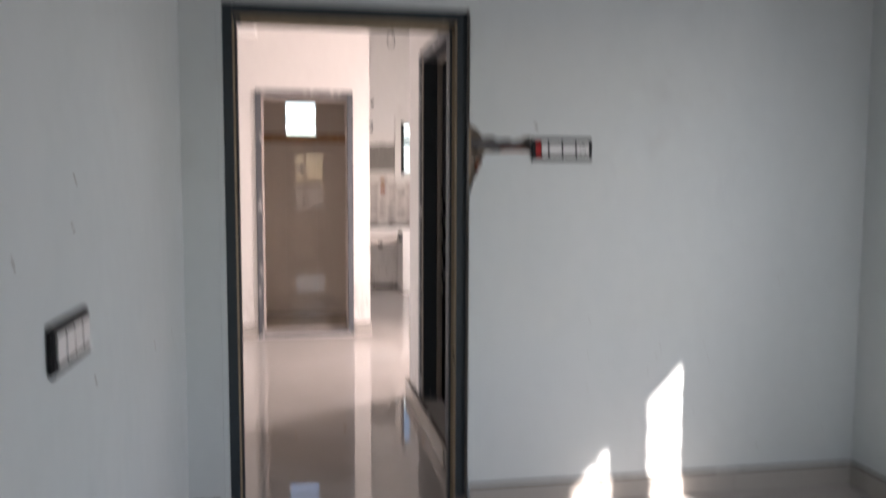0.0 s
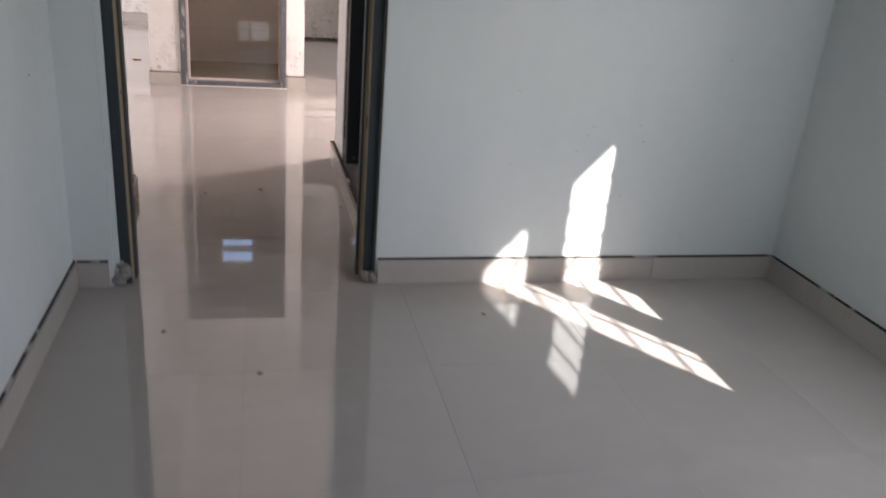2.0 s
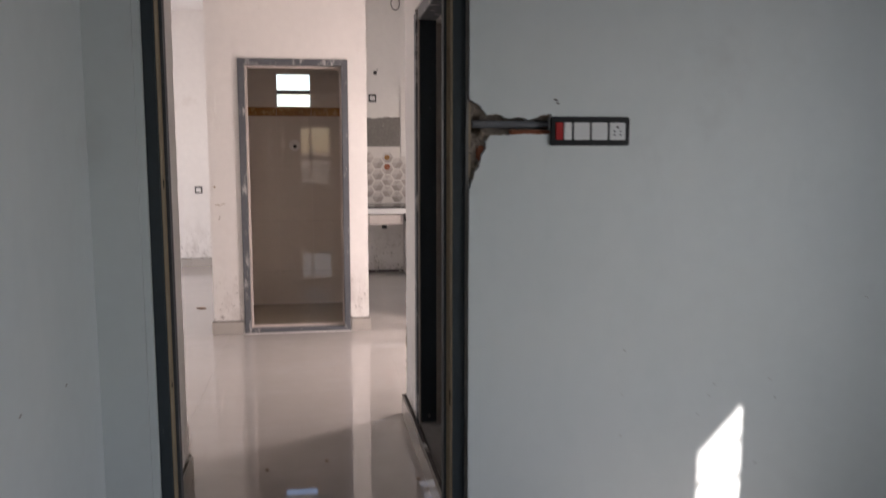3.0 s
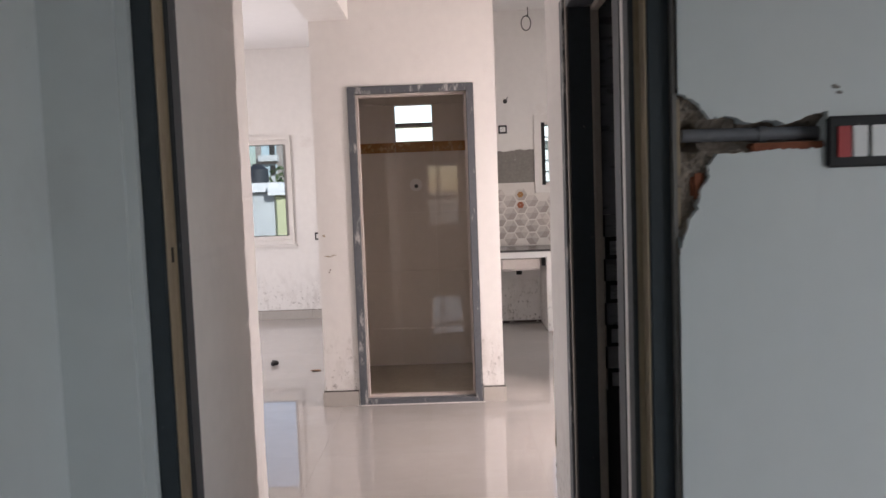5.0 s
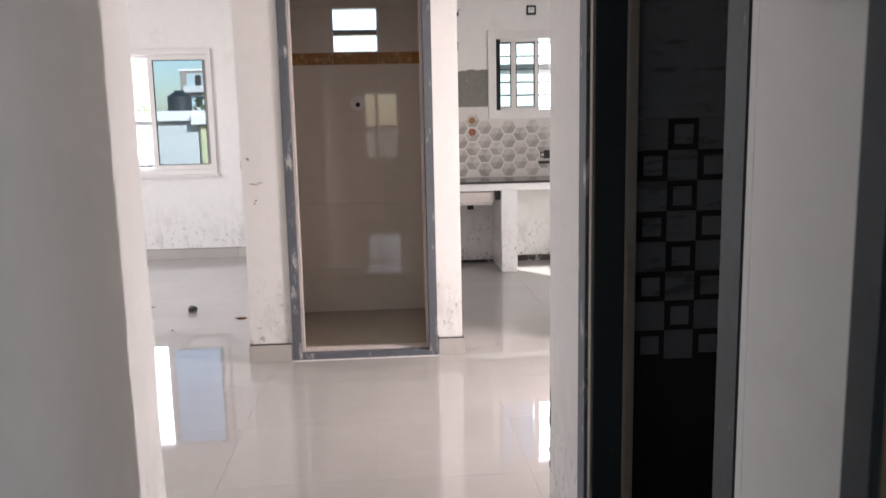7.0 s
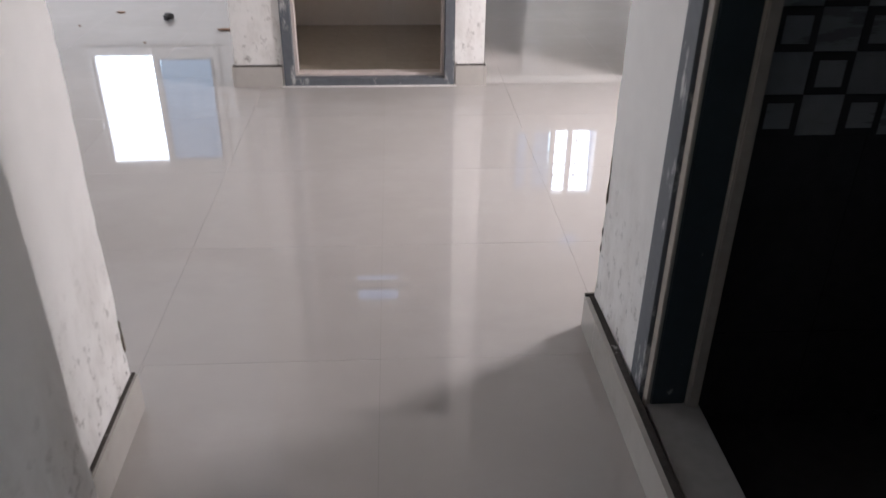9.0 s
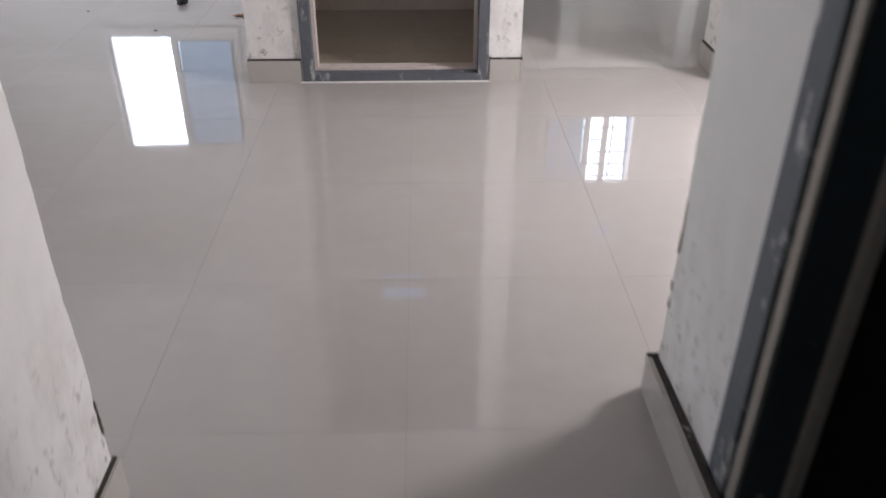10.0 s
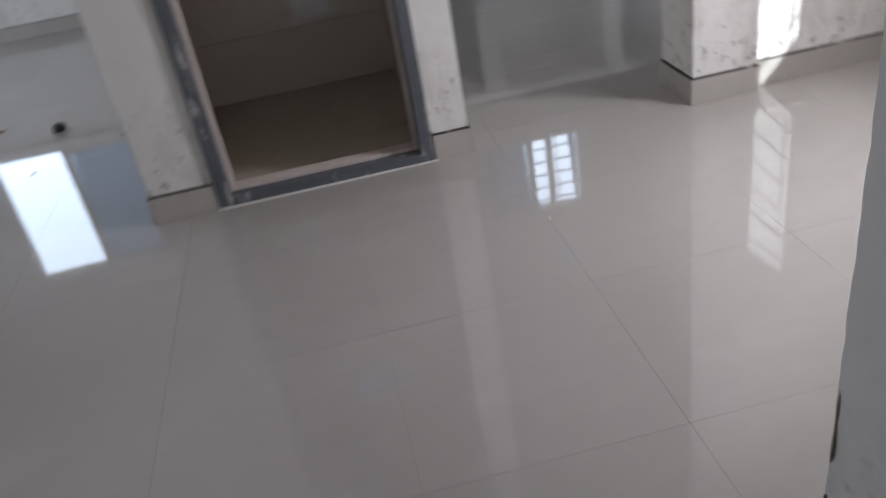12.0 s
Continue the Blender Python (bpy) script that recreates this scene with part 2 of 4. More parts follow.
def rough_prism(outline, z0, z1, worn, step=0.03, jag=0.0012, seed=1):
    """A prism whose corners listed in worn run unevenly, as hand-plastered arrises do."""
    rnd, bm, rows = random.Random(seed), bmesh.new(), []
    n = int((z1 - z0) / step)
    for k in range(n + 1):
        drift = [noise.noise((seed * 7.3, i * 3.1, k * 0.12)) * 0.003 for i in range(len(outline))]
        rows.append([bm.verts.new((x + (rnd.uniform(-jag, jag) + drift[i] if i in worn else 0), y + (rnd.uniform(-jag, jag) + drift[i] if i in worn else 0), z0 + (z1 - z0) * k / n)) for i, (x, y) in enumerate(outline)])
    bm.faces.new(rows[0][::-1])
    bm.faces.new(rows[-1])
    for a, b in zip(rows, rows[1:]):
        for i in range(len(outline)):
            j = (i + 1) % len(outline)
            bm.faces.new((a[i], a[j], b[j], b[i]))
    return bm


def join(*bms):
    out = bmesh.new()
    for b in bms:
        me = bpy.data.meshes.new("tmp")
        b.to_mesh(me)
        out.from_mesh(me)
        bpy.data.meshes.remove(me)
        b.free()
    return out


def part(name, bm, mat, parent=None, label="", smooth=False):
    me = bpy.data.meshes.new(name)
    bmesh.ops.recalc_face_normals(bm, faces=bm.faces[:])
    bm.to_mesh(me)
    bm.free()
    me.materials.append(mat)
    if smooth:
        for p in me.polygons:
            p.use_smooth = True
    ob = new(name, me)
    if parent is not None:
        ob.parent = parent
    if label:
        tagged(ob, label)
    return ob


def empty(name, label, category, kind="", group=""):
    ob = new(name)
    ob.empty_display_size = 0.05
    return tagged(ob, label, category, group, kind)


def cylinder(p0, p1, r, n=16, r2=None):
    p0, p1 = Vector(p0), Vector(p1)
    bm = bmesh.new()
    bmesh.ops.create_cone(bm, cap_ends=True, segments=n, radius1=r, radius2=r if r2 is None else r2, depth=(p1 - p0).length)
    q = (p1 - p0).to_track_quat("Z", "Y").to_matrix().to_4x4()
    bmesh.ops.transform(bm, matrix=Matrix.Translation((p0 + p1) / 2) @ q, verts=bm.verts[:])
    return bm


def wall_x(name, x0, x1, y0, y1, z1, holes, mat, label, base=-0.1):
    """A wall block; holes along its longer side as (a0, a1, z0, z1)."""
    bm, along_x = bmesh.new(), (x1 - x0) > (y1 - y0)
    lo, hi = (x0, x1) if along_x else (y0, y1)

    def put(a0, a1, z0, zz):
        if a1 - a0 > 1e-4 and zz - z0 > 1e-4:
            add_box(bm, *((a0, a1, y0, y1) if along_x else (x0, x1, a0, a1)), z0, zz)
    at = lo
    for a0, a1, h0, h1 in sorted(holes):
        put(at, a0, base, z1)
        put(a0, a1, base, h0)
        put(a0, a1, h1, z1)
        at = a1
    put(at, hi, base, z1)
    return tagged(part(name, bm, mat), label, "wall", kind="structure")

# ---- the large structure ----
TOP = 3.13                                            # ceiling height
XL, XR, YB, YF = -0.052, 2.866, -1.0, 3.43              # bedroom
wall_x("wall_bedroom_west", -0.24, XL, YB - 0.15, YF, TOP, [], plaster_bed, "pale blue-white plastered bedroom wall, scuffed")
wall_x("wall_bedroom_east", XR, XR + 0.2, YB - 0.15, YF, TOP, [(1.19, 2.21, 0.782, 2.1)], plaster_bed, "pale blue-white plastered wall with a window opening")
wall_x("wall_bedroom_south", XL, XR, YB - 0.15, YB, TOP, [(0.18, 0.86, 0.70, 1.96)], plaster_bed, "pale blue-white plastered back wall with a window opening")


def front_wall():
    """The wall with the door opening; a ragged chase is broken out of it beside the door frame."""
    bm = bmesh.new()
    for d in ((-0.24, 0.085, YF, 3.58, -0.1, TOP), (0.085, 1.072, YF, 3.58, 2.06, TOP),
              (1.072, 1.36, 3.505, 3.58, -0.1, TOP), (1.36, XR + 0.2, YF, 3.58, -0.1, TOP)):
        add_box(bm, *d)
    rnd = random.Random(5)

    def ragged(points, jag):
        out = []
        for (ax, az), (bx, bz) in zip(points, points[1:]):
            k = max(2, int(math.hypot(bx - ax, bz - az) / 0.006))
            out += [(ax + (bx - ax) * i / k + rnd.uniform(-jag, jag), az + (bz - az) * i / k + rnd.uniform(-jag, jag)) for i in range(k)]
        return out + [points[-1]]
    upper = ragged([(1.072, 1.604), (1.084, 1.600), (1.107, 1.588), (1.118, 1.572), (1.127, 1.560), (1.163, 1.561), (1.203, 1.548), (1.230, 1.555), (1.268, 1.544), (1.300, 1.557), (1.335, 1.565)], 0.002)
    lower = ragged([(1.335, 1.503), (1.300, 1.500), (1.250, 1.501), (1.204, 1.498), (1.141, 1.496), (1.124, 1.475), (1.129, 1.456), (1.111, 1.436), (1.105, 1.400), (1.089, 1.383), (1.087, 1.366), (1.0745, 1.332), (1.072, 1.352)], 0.002)
    edge = upper + lower
    outline = [(1.072, -0.1), (1.36, -0.1), (1.36, TOP), (1.072, TOP)] + edge
    front = [bm.verts.new((x, YF, z)) for x, z in outline]
    loop = [bm.edges.new((front[i], front[(i + 1) % len(front)])) for i in range(len(front))]
    bmesh.ops.triangle_fill(bm, edges=loop, use_beauty=True, use_dissolve=False, normal=(0, -1, 0))
    back = {v: bm.verts.new((v.co.x, 3.505, v.co.z)) for v in front[4:]}
    for a, b in zip(front[4:], front[5:]):
        bm.faces.new((a, b, back[b], back[a]))
    return tagged(part("wall_bedroom_north", bm, plaster_bed), "pale blue-white plastered wall with a doorway and a broken-out chase", "wall", kind="structure")


front_wall()
chase = empty("wall_chase", "ragged chase in plaster with exposed conduit and red brick", "wall damage")


def broken_bed():
    """The rough bottom of the chase: shallow at its rim, deep along the conduit."""
    bm, nx, nz = bmesh.new(), 76, 82
    grid = []
    for i in range(nx + 1):
        x, col = 1.0735 + 0.268 * i / nx, []
        for k in range(nz + 1):
            z = 1.318 + 0.298 * k / nz
            rough = noise.noise((x * 38, z * 38, 0.3)) * 0.009 + noise.noise((x * 110, z * 110, 1.7)) * 0.005 + noise.noise((x * 260, z * 260, 4.1)) * 0.0025
            groove = max(0.0, 1.0 - abs(z - 1.531) / 0.026) ** 0.6
            pocket = max(0.0, 1.0 - math.hypot((x - 1.095) / 0.022, (z - 1.530) / 0.045))
            col.append(bm.verts.new((x, min(3.503, max(3.433, 3.449 + rough + 0.045 * groove + 0.05 * pocket)), z)))
        grid.append(col)
    for a, b in zip(grid, grid[1:]):
        for k in range(nz):
            bm.faces.new((a[k], b[k], b[k + 1], a[k + 1]))
    return bm


part("rubble_bed", broken_bed(), rubble, chase, "rough broken plaster")
part("conduit", join(cylinder((1.088, 3.470, 1.5325), (1.345, 3.470, 1.530), 0.0120, 20), cylinder((1.226, 3.470, 1.531), (1.241, 3.470, 1.531), 0.0142, 20)), pipe_mat, chase, "grey plastic conduit", smooth=False)
part("brick", boxes((1.097, 1.121, 3.441, 3.480, 1.418, 1.470), bevel=0.006), brick_mat, chase, "red brick face")
part("brick", boxes((1.205, 1.337, 3.441, 3.480, 1.494, 1.514), bevel=0.004), brick_mat, chase, "red brick face")
part("frame_side", boxes((1.0728, 1.0795, 3.446, 3.499, 1.362, 1.596), bevel=0.001), wood, chase, "bare wooden side of the door frame")

# passage
tagged(part("wall_passage_west", join(rough_prism([(-0.24, 3.58), (0.085, 3.58), (0.02, 3.6), (0.012, 4.52), (-0.24, 4.52)], -0.1, TOP, {3}, seed=2),
                                      rough_prism([(-0.24, 4.52), (-0.064, 4.52), (-0.068, 4.965), (-0.24, 4.965)], -0.1, TOP, {2}, seed=3)), plaster_hall),
       "white plastered passage wall with chipped corner and dirt splashes", "wall", kind="structure")
tagged(part("wall_passage_east", join(prism([(1.088, 3.58), (1.24, 3.58), (1.24, 3.935), (1.085, 3.935)], -0.1, TOP),
                                      prism([(1.085, 3.935), (1.24, 3.935), (1.24, 4.905), (1.078, 4.905)], 2.12, TOP),
                                      rough_prism([(1.078, 4.905), (1.24, 4.905), (1.24, 5.0), (2.6, 5.0), (2.6, 5.25), (1.066, 5.25)], -0.1, TOP, {5}, seed=4)), plaster_hall),
       "white plastered passage wall with a bathroom doorway", "wall", kind="structure")
# bathroom shell
wall_x("wall_bathroom_east", 2.45, 2.6, 3.58, 5.0, TOP, [], bath_black, "dark tiled bathroom wall")
tagged(part("wall_bathroom_south", boxes((1.24, 2.45, 3.581, 3.60, -0.1, TOP)), bath_grey), "grey tiled bathroom wall", "wall", kind="structure")
tagged(part("floor_bathroom", boxes((1.20, 2.45, 3.6, 4.85, -0.12, 0.03)), bath_black), "black tiled bathroom floor", "floor", kind="structure")

# hall, living area, kitchen
HX = 2.90
# the second hole is added out of view for the kitchen fill lamp
wall_x("wall_hall_east", HX, HX + 0.2, 5.25, 10.51, 3.28, [(6.056, 6.60, 0.76, 2.1), (8.05, 9.15, 0.0, 2.1)], plaster_hall, "white plastered wall with a window opening")
wall_x("wall_hall_south_east", 2.6, HX + 0.2, 5.05, 5.25, TOP, [], plaster_hall, "white plastered hall wall")
wall_x("wall_hall_south_west", -3.55, -0.24, 4.8, 4.965, TOP, [], plaster_hall, "white plastered hall wall")
# this opening is unseen, added to let the west fill lamp in
wall_x("wall_living_west", -3.55, -3.4, 4.965, 11.30, TOP, [(7.7, 9.7, 0.0, 2.15)], plaster_hall, "white plastered wall with an added opening out of view")
wall_x("wall_living_north", -3.55, -0.235, 11.30, 11.50, TOP, [(-2.44, -1.165, 0.875, 2.135)], plaster_hall, "white plastered wall with a sliding window, dirty below")
wall_x("wall_kitchen_north", 0.86, HX + 0.2, 10.51, 10.69, 2.45, [(1.56, 2.50, 1.38, 2.19)], plaster_hall, "white plastered kitchen wall with a grilled window")
wall_x("wall_kitchen_north_upper", 0.86, HX + 0.2, 10.51, 10.69, 3.28, [(2.165, 2.375, 2.565, 2.775)], plaster_hall, "white plastered kitchen wall with an exhaust opening", base=2.45)
wall_x("wall_kitchen_west", 0.86, 0.985, 8.74, 10.51, 3.28, [], plaster_hall, "white plastered kitchen wall")
wall_x("wall_living_east", -0.235, -0.11, 8.74, 11.50, TOP, [], plaster_hall, "white plastered living area wall")
# toilet block
wall_x("wall_toilet_south", -0.235, 0.985, 7.375, 7.5, 3.28, [(0.0, 0.84, 0.0, 2.15)], plaster_hall, "white plastered toilet wall with a framed doorway")
wall_x("wall_toilet_west", -0.235, -0.11, 7.5, 8.74, TOP, [], plaster_hall, "white plastered toilet wall")
wall_x("wall_toilet_east", 0.86, 0.985, 7.5, 8.74, 3.28, [], plaster_hall, "white plastered toilet wall")
wall_x("wall_toilet_north", -0.11, 0.86, 8.612, 8.74, TOP, [(0.225, 0.54, 1.845, 2.15)], plaster_hall, "toilet back wall with a small ventilator opening")
# pier beside the kitchen and the wall that runs on from it
tagged(part("wall_pier", rough_prism([(1.895, 7.345), (2.165, 7.345), (2.165, 7.62), (1.895, 7.62)], -0.1, 3.28, {0, 1}, seed=5), plaster_hall), "white plastered pier, dirty near the floor", "wall", kind="structure")
tagged(part("wall_hall_north_east", boxes((2.165, HX, 7.385, 7.53, -0.1, 3.28)), plaster_hall), "white plastered wall beside the pier", "wall", kind="structure")
tagged(part("beam", boxes((-0.235, 0.03, 4.965, 7.375, 2.585, TOP), bevel=0.004), plaster_hall), "white plastered ceiling beam", "beam", kind="structure")
# ceilings
tagged(part("ceiling_bedroom", boxes((-0.24, XR + 0.2, YB - 0.15, 3.58, TOP, TOP + 0.12)), grey_ceiling), "unseen grey ceiling, kept dull to bounce less light", "ceiling", kind="structure")
tagged(part("ceiling_hall", boxes((-3.55, 3.1, 3.58, 7.375, TOP, TOP + 0.12), (-3.55, -0.11, 7.375, 11.50, TOP, TOP + 0.12)), ceiling_white), "white ceiling", "ceiling", kind="structure")
tagged(part("ceiling_kitchen", boxes((0.86, 3.1, 7.375, 10.69, 3.28, 3.40)), ceiling_white), "white kitchen ceiling", "ceiling", kind="structure")
tagged(part("ceiling_toilet", boxes((-0.11, 0.86, 7.5, 8.74, 2.75, 2.87)), ceiling_white), "white toilet ceiling", "ceiling", kind="structure")
# duct behind the toilet, open to the sky
wall_x("wall_duct_north", -0.11, 0.86, 10.34, 10.51, 1.2, [], ceiling_white, "whitewashed duct wall")

# sunshades over the windows outside, and an unseen roof keeping sun off the kitchen
for nm, d in (("sunshade_bedroom", (XR + 0.2, XR + 0.640, -0.3, 2.7, 2.2, 2.28)), ("sunshade_hall", (HX + 0.2, HX + 0.585, 4.4, 7.1, 2.2, 2.28)), ("sun_block_roof", (HX + 0.2, HX + 1.7, 7.2, 10.6, 2.2, 2.28))):
    tagged(part(nm, boxes(d), cement), "concrete sunshade over an unseen east opening", "sunshade", kind="structure")

# unseen floor and parapet added outside the kitchen opening; the parapet blocks sun
tagged(part("added_slab_floor", boxes((HX + 0.2, HX + 1.7, 7.2, 10.6, -0.12, 0.0)), cement), "cement floor added outside the unseen kitchen opening", "floor", kind="structure")
wall_x("wall_sun_block", HX + 1.55, HX + 1.7, 7.2, 10.6, 1.1, [], plaster_hall, "white plastered parapet added out of view to block sun")

# ---- skirting ----


def skirting(name, p0, p1, out, label="cream tile skirting with a dark mortar line above", proud=0.014, h=0.1, gap=0.007, ledge=0.0):
    """Skirting tiles 0.6 m long from p0 to p1 along a wall face; out points into the room."""
    root = empty(name, label, "skirting", kind="structure")
    p0, p1, o = Vector((*p0, 0)), Vector((*p1, 0)), Vector((*out, 0))
    d = (p1 - p0).normalized()
    length, s = (p1 - p0).length, 0.0
    while s < length - 0.01:
        e = min(s + 0.6, length)
        a, b = p0 + d * (s + 0.001), p0 + d * (e - 0.001)
        q = [a, b, b + o * proud, a + o * proud]
        if (q[1] - q[0]).cross(q[2] - q[1]).z < 0:
            q = q[::-1]
        part("tile", prism([(v.x, v.y) for v in q], 0.0, h), skirt_tile, root)
        s = e
    a, b = p0, p1
    q = [a, b, b + o * (proud * 0.55), a + o * (proud * 0.55)]
    if (q[1] - q[0]).cross(q[2] - q[1]).z < 0:
        q = q[::-1]
    part("mortar", prism([(v.x, v.y) for v in q], h, h + gap), mortar, root, "dark mortar gap")
    return root


skirting("baseboard_bedroom_west", (XL, YB), (XL, YF), (1, 0))
skirting("baseboard_bedroom_east", (XR, YB), (XR, YF), (-1, 0))
skirting("baseboard_bedroom_north_a", (XL + 0.014, YF), (0.07, YF), (0, -1))
skirting("baseboard_bedroom_north_b", (1.08, YF), (XR - 0.014, YF), (0, -1))
skirting("baseboard_passage_west", (0.020, 3.62), (0.012, 4.52), (1, 0), proud=0.02)
skirting("baseboard_passage_west_end", (-0.064, 4.52), (-0.068, 4.972), (1, 0), proud=0.014, gap=0.004)
skirting("baseboard_passage_east", (1.084, 3.935), (1.066, 5.25), (-1, 0), proud=0.028, gap=0.003)
skirting("baseboard_passage_east_near", (1.088, 3.6), (1.085, 3.93), (-1, 0), proud=0.02)
skirting("baseboard_hall_south", (1.04, 5.25), (HX, 5.25), (0, 1))
skirting("baseboard_toilet_a", (-0.235, 7.375), (-0.005, 7.375), (0, -1))
skirting("baseboard_toilet_b", (0.845, 7.375), (0.985, 7.375), (0, -1))
skirting("baseboard_toilet_west", (-0.235, 7.361), (-0.235, 11.30), (-1, 0))
skirting("baseboard_toilet_east", (0.985, 7.361), (0.985, 9.9), (1, 0))
skirting("baseboard_pier", (1.881, 7.345), (2.165, 7.345), (0, -1))
skirting("baseboard_pier_west", (1.895, 7.331), (1.895, 7.62), (-1, 0))
skirting("baseboard_hall_north", (2.18, 7.385), (HX, 7.385), (0, -1))
skirting("baseboard_hall_east", (HX, 5.25), (HX, 7.385), (-1, 0))
skirting("baseboard_living_north", (-3.4, 11.30), (-0.235, 11.30), (0, -1), gap=0.004)

# ---- door frames ----


def door_frame_bedroom():
    root = empty("door_frame", "dark slate-painted wooden door frame with a bare rebate, no door hung", "door frame", kind="structure")
    for name, dark, stop, strip1, strip2 in (
            ("jamb", (0.107, 0.144, 3.452, 3.50, 0.0, 2.06), (0.086, 0.157, 3.50, 3.55, 0.0, 2.06), (0.144, 0.1465, 3.455, 3.50, 0.004, 2.012), (0.1465, 0.149, 3.4975, 3.50, 0.004, 1.985)),
            ("jamb", (1.024, 1.064, 3.452, 3.50, 0.0, 2.06), (1.003, 1.071, 3.50, 3.55, 0.0, 2.06), (1.0215, 1.024, 3.455, 3.50, 0.004, 2.012), (1.012, 1.0215, 3.4975, 3.50, 0.004, 1.985))):
        j = part(name, boxes(dark, bevel=0.003), slate, root)
        part("stop", boxes(stop, bevel=0.003), stop_paint, j, "grey-painted stop")
        part("rebate", boxes(strip1, strip2), wood, j, "bare wood rebate")
    h = part("head", boxes((0.1445, 1.0235, 3.452, 3.50, 2.014, 2.059), bevel=0.003), slate, root)
    part("stop", boxes((0.1575, 1.0025, 3.50, 3.55, 1.987, 2.059), bevel=0.003), stop_paint, h, "grey-painted stop")
    part("rebate", boxes((0.1515, 1.0235, 3.455, 3.50, 2.0115, 2.014), (0.174, 0.998, 3.4975, 3.50, 1.987, 2.0115)), wood, h, "bare wood rebate")
    part("plaster_strip", boxes((0.0855, 0.1065, 3.437, 3.50, 0.0, 2.06)), plaster_bed, root, "rough grey plaster strip beside the jamb")
    part("plaster_strip", boxes((1.0645, 1.0715, 3.437, 3.50, 0.0, 2.06)), cement, root, "rough grey plaster strip beside the jamb")
    for x, z, h in ((0.1465, 1.335, 0.028), (0.1465, 0.72, 0.014), (1.0195, 0.62, 0.05)):
        part("strike_hole", boxes((x - 0.0008, x + 0.0018, 3.475, 3.483, z, z + h), bevel=0.0004), debris_mat, root, "dark chiselled hinge recess")
    # mortar lumps at the foot
    rnd = random.Random(3)
    for x in (0.108, 1.045):
        bm = bmesh.new()
        for k in range(7):
            t = bmesh.ops.create_icosphere(bm, subdivisions=2, radius=rnd.uniform(0.014, 0.026), matrix=Matrix.Translation((x + rnd.uniform(-0.02, 0.02), 3.445 + rnd.uniform(-0.015, 0.01), 0.012 + k * 0.011 * (1 if x < 0.5 else 0.3))))
            for v in t["verts"]:
                v.co += Vector([rnd.uniform(-0.003, 0.003) for _ in range(3)])
        part("mortar_lump", bm, marble if x < 0.5 else grout, root, "pale mortar lump at the foot")
    return root


def door_frame_toilet():
    root = empty("door_frame", "blue-grey painted wooden toilet door frame with sill, paint chipped", "door frame", kind="structure")
    y0 = 7.360
    for x0, x1, s0, s1 in ((0.002, 0.05, 0.05, 0.064), (0.79, 0.838, 0.776, 0.79)):
        j = part("jamb", boxes((x0, x1, y0, 7.42, 0.0, 2.148), bevel=0.003), grey_paint, root)
        part("stop", boxes((min(x0, s0), max(x1, s1), 7.42, 7.48, 0.0, 2.148), bevel=0.002), pale_primer, j, "thin primed wood stop")
    h = part("head", boxes((0.05, 0.79, y0, 7.42, 2.10, 2.148), bevel=0.003), grey_paint, root)
    part("stop", boxes((0.064, 0.776, 7.42, 7.48, 2.085, 2.148), bevel=0.002), pale_primer, h, "thin primed wood stop")
    s = part("sill", boxes((0.05, 0.79, y0, 7.42, 0.0, 0.038), bevel=0.003), grey_paint, root)
    part("stop", boxes((0.064, 0.776, 7.42, 7.48, 0.0, 0.05), bevel=0.002), pale_primer, s, "thin primed wood stop")
    part("mortar_line", boxes((-0.012, 0.85, 7.348, 7.3605, 0.0, 0.006), bevel=0.002), upvc, root, "white cement line")
    return root


def door_frame_bath():
    root = empty("door_frame", "dark grey-painted bathroom door frame with bare edges, no door hung", "door frame", kind="structure")
    for y0, y1, s0, s1 in ((3.960, 4.035, 3.960, 4.05), (4.82, 4.904, 4.806, 4.904)):
        far = y0 > 4.5
        j = part("jamb", boxes((1.092, 1.170, y0, y1, -0.03, 2.12), bevel=0.003), slate if far else stop_paint, root)
        part("stop", boxes((1.170, 1.196, s0, s1, -0.03, 2.12), bevel=0.003), primer, j, "unpainted wooden stop")
        yy = (y0 - 0.0) if far else y1
        if far:
            part("edge", boxes((1.084, 1.092, y0 + 0.001, y0 + 0.03, 0.0, 2.1), bevel=0.002), primer, j, "bare wood edge")
            part("paint_smear", boxes((1.0755, 1.0915, y0 + 0.032, y1 + 0.02, 0.0, 2.1), bevel=0.001), grey_paint, j, "grey paint smear on the plaster")
        else:
            part("face", boxes((1.083, 1.092, y0, y1, 0.0, 2.1), bevel=0.002), stop_paint, j)
    h = part("head", boxes((1.084, 1.170, 4.036, 4.819, 2.06, 2.12), bevel=0.003), grey_paint, root)
    part("stop", boxes((1.170, 1.196, 4.051, 4.805, 2.045, 2.12), bevel=0.003), primer, h, "unpainted wooden stop")
    part("plaster_strip", boxes((1.0855, 1.196, 3.9355, 3.9595, -0.03, 2.12), bevel=0.002), plaster_hall, root, "white plaster strip beside the jamb")
    part("sill", boxes((1.0845, 1.20, 3.97, 4.86, -0.05, 0.094), bevel=0.002), marble, root, "pale grey stone sill")
    return root


door_frame_bedroom()
door_frame_toilet()
door_frame_bath()

# ---- windows ----


def framed(x0, x1, z0, z1, w, y0, y1):
    """A rectangular ring of bars in the xz plane."""
    return boxes((x0, x1, y0, y1, z0, z0 + w), (x0, x1, y0, y1, z1 - w, z1), (x0, x0 + w, y0, y1, z0 + w, z1 - w), (x1 - w, x1, y0, y1, z0 + w, z1 - w))


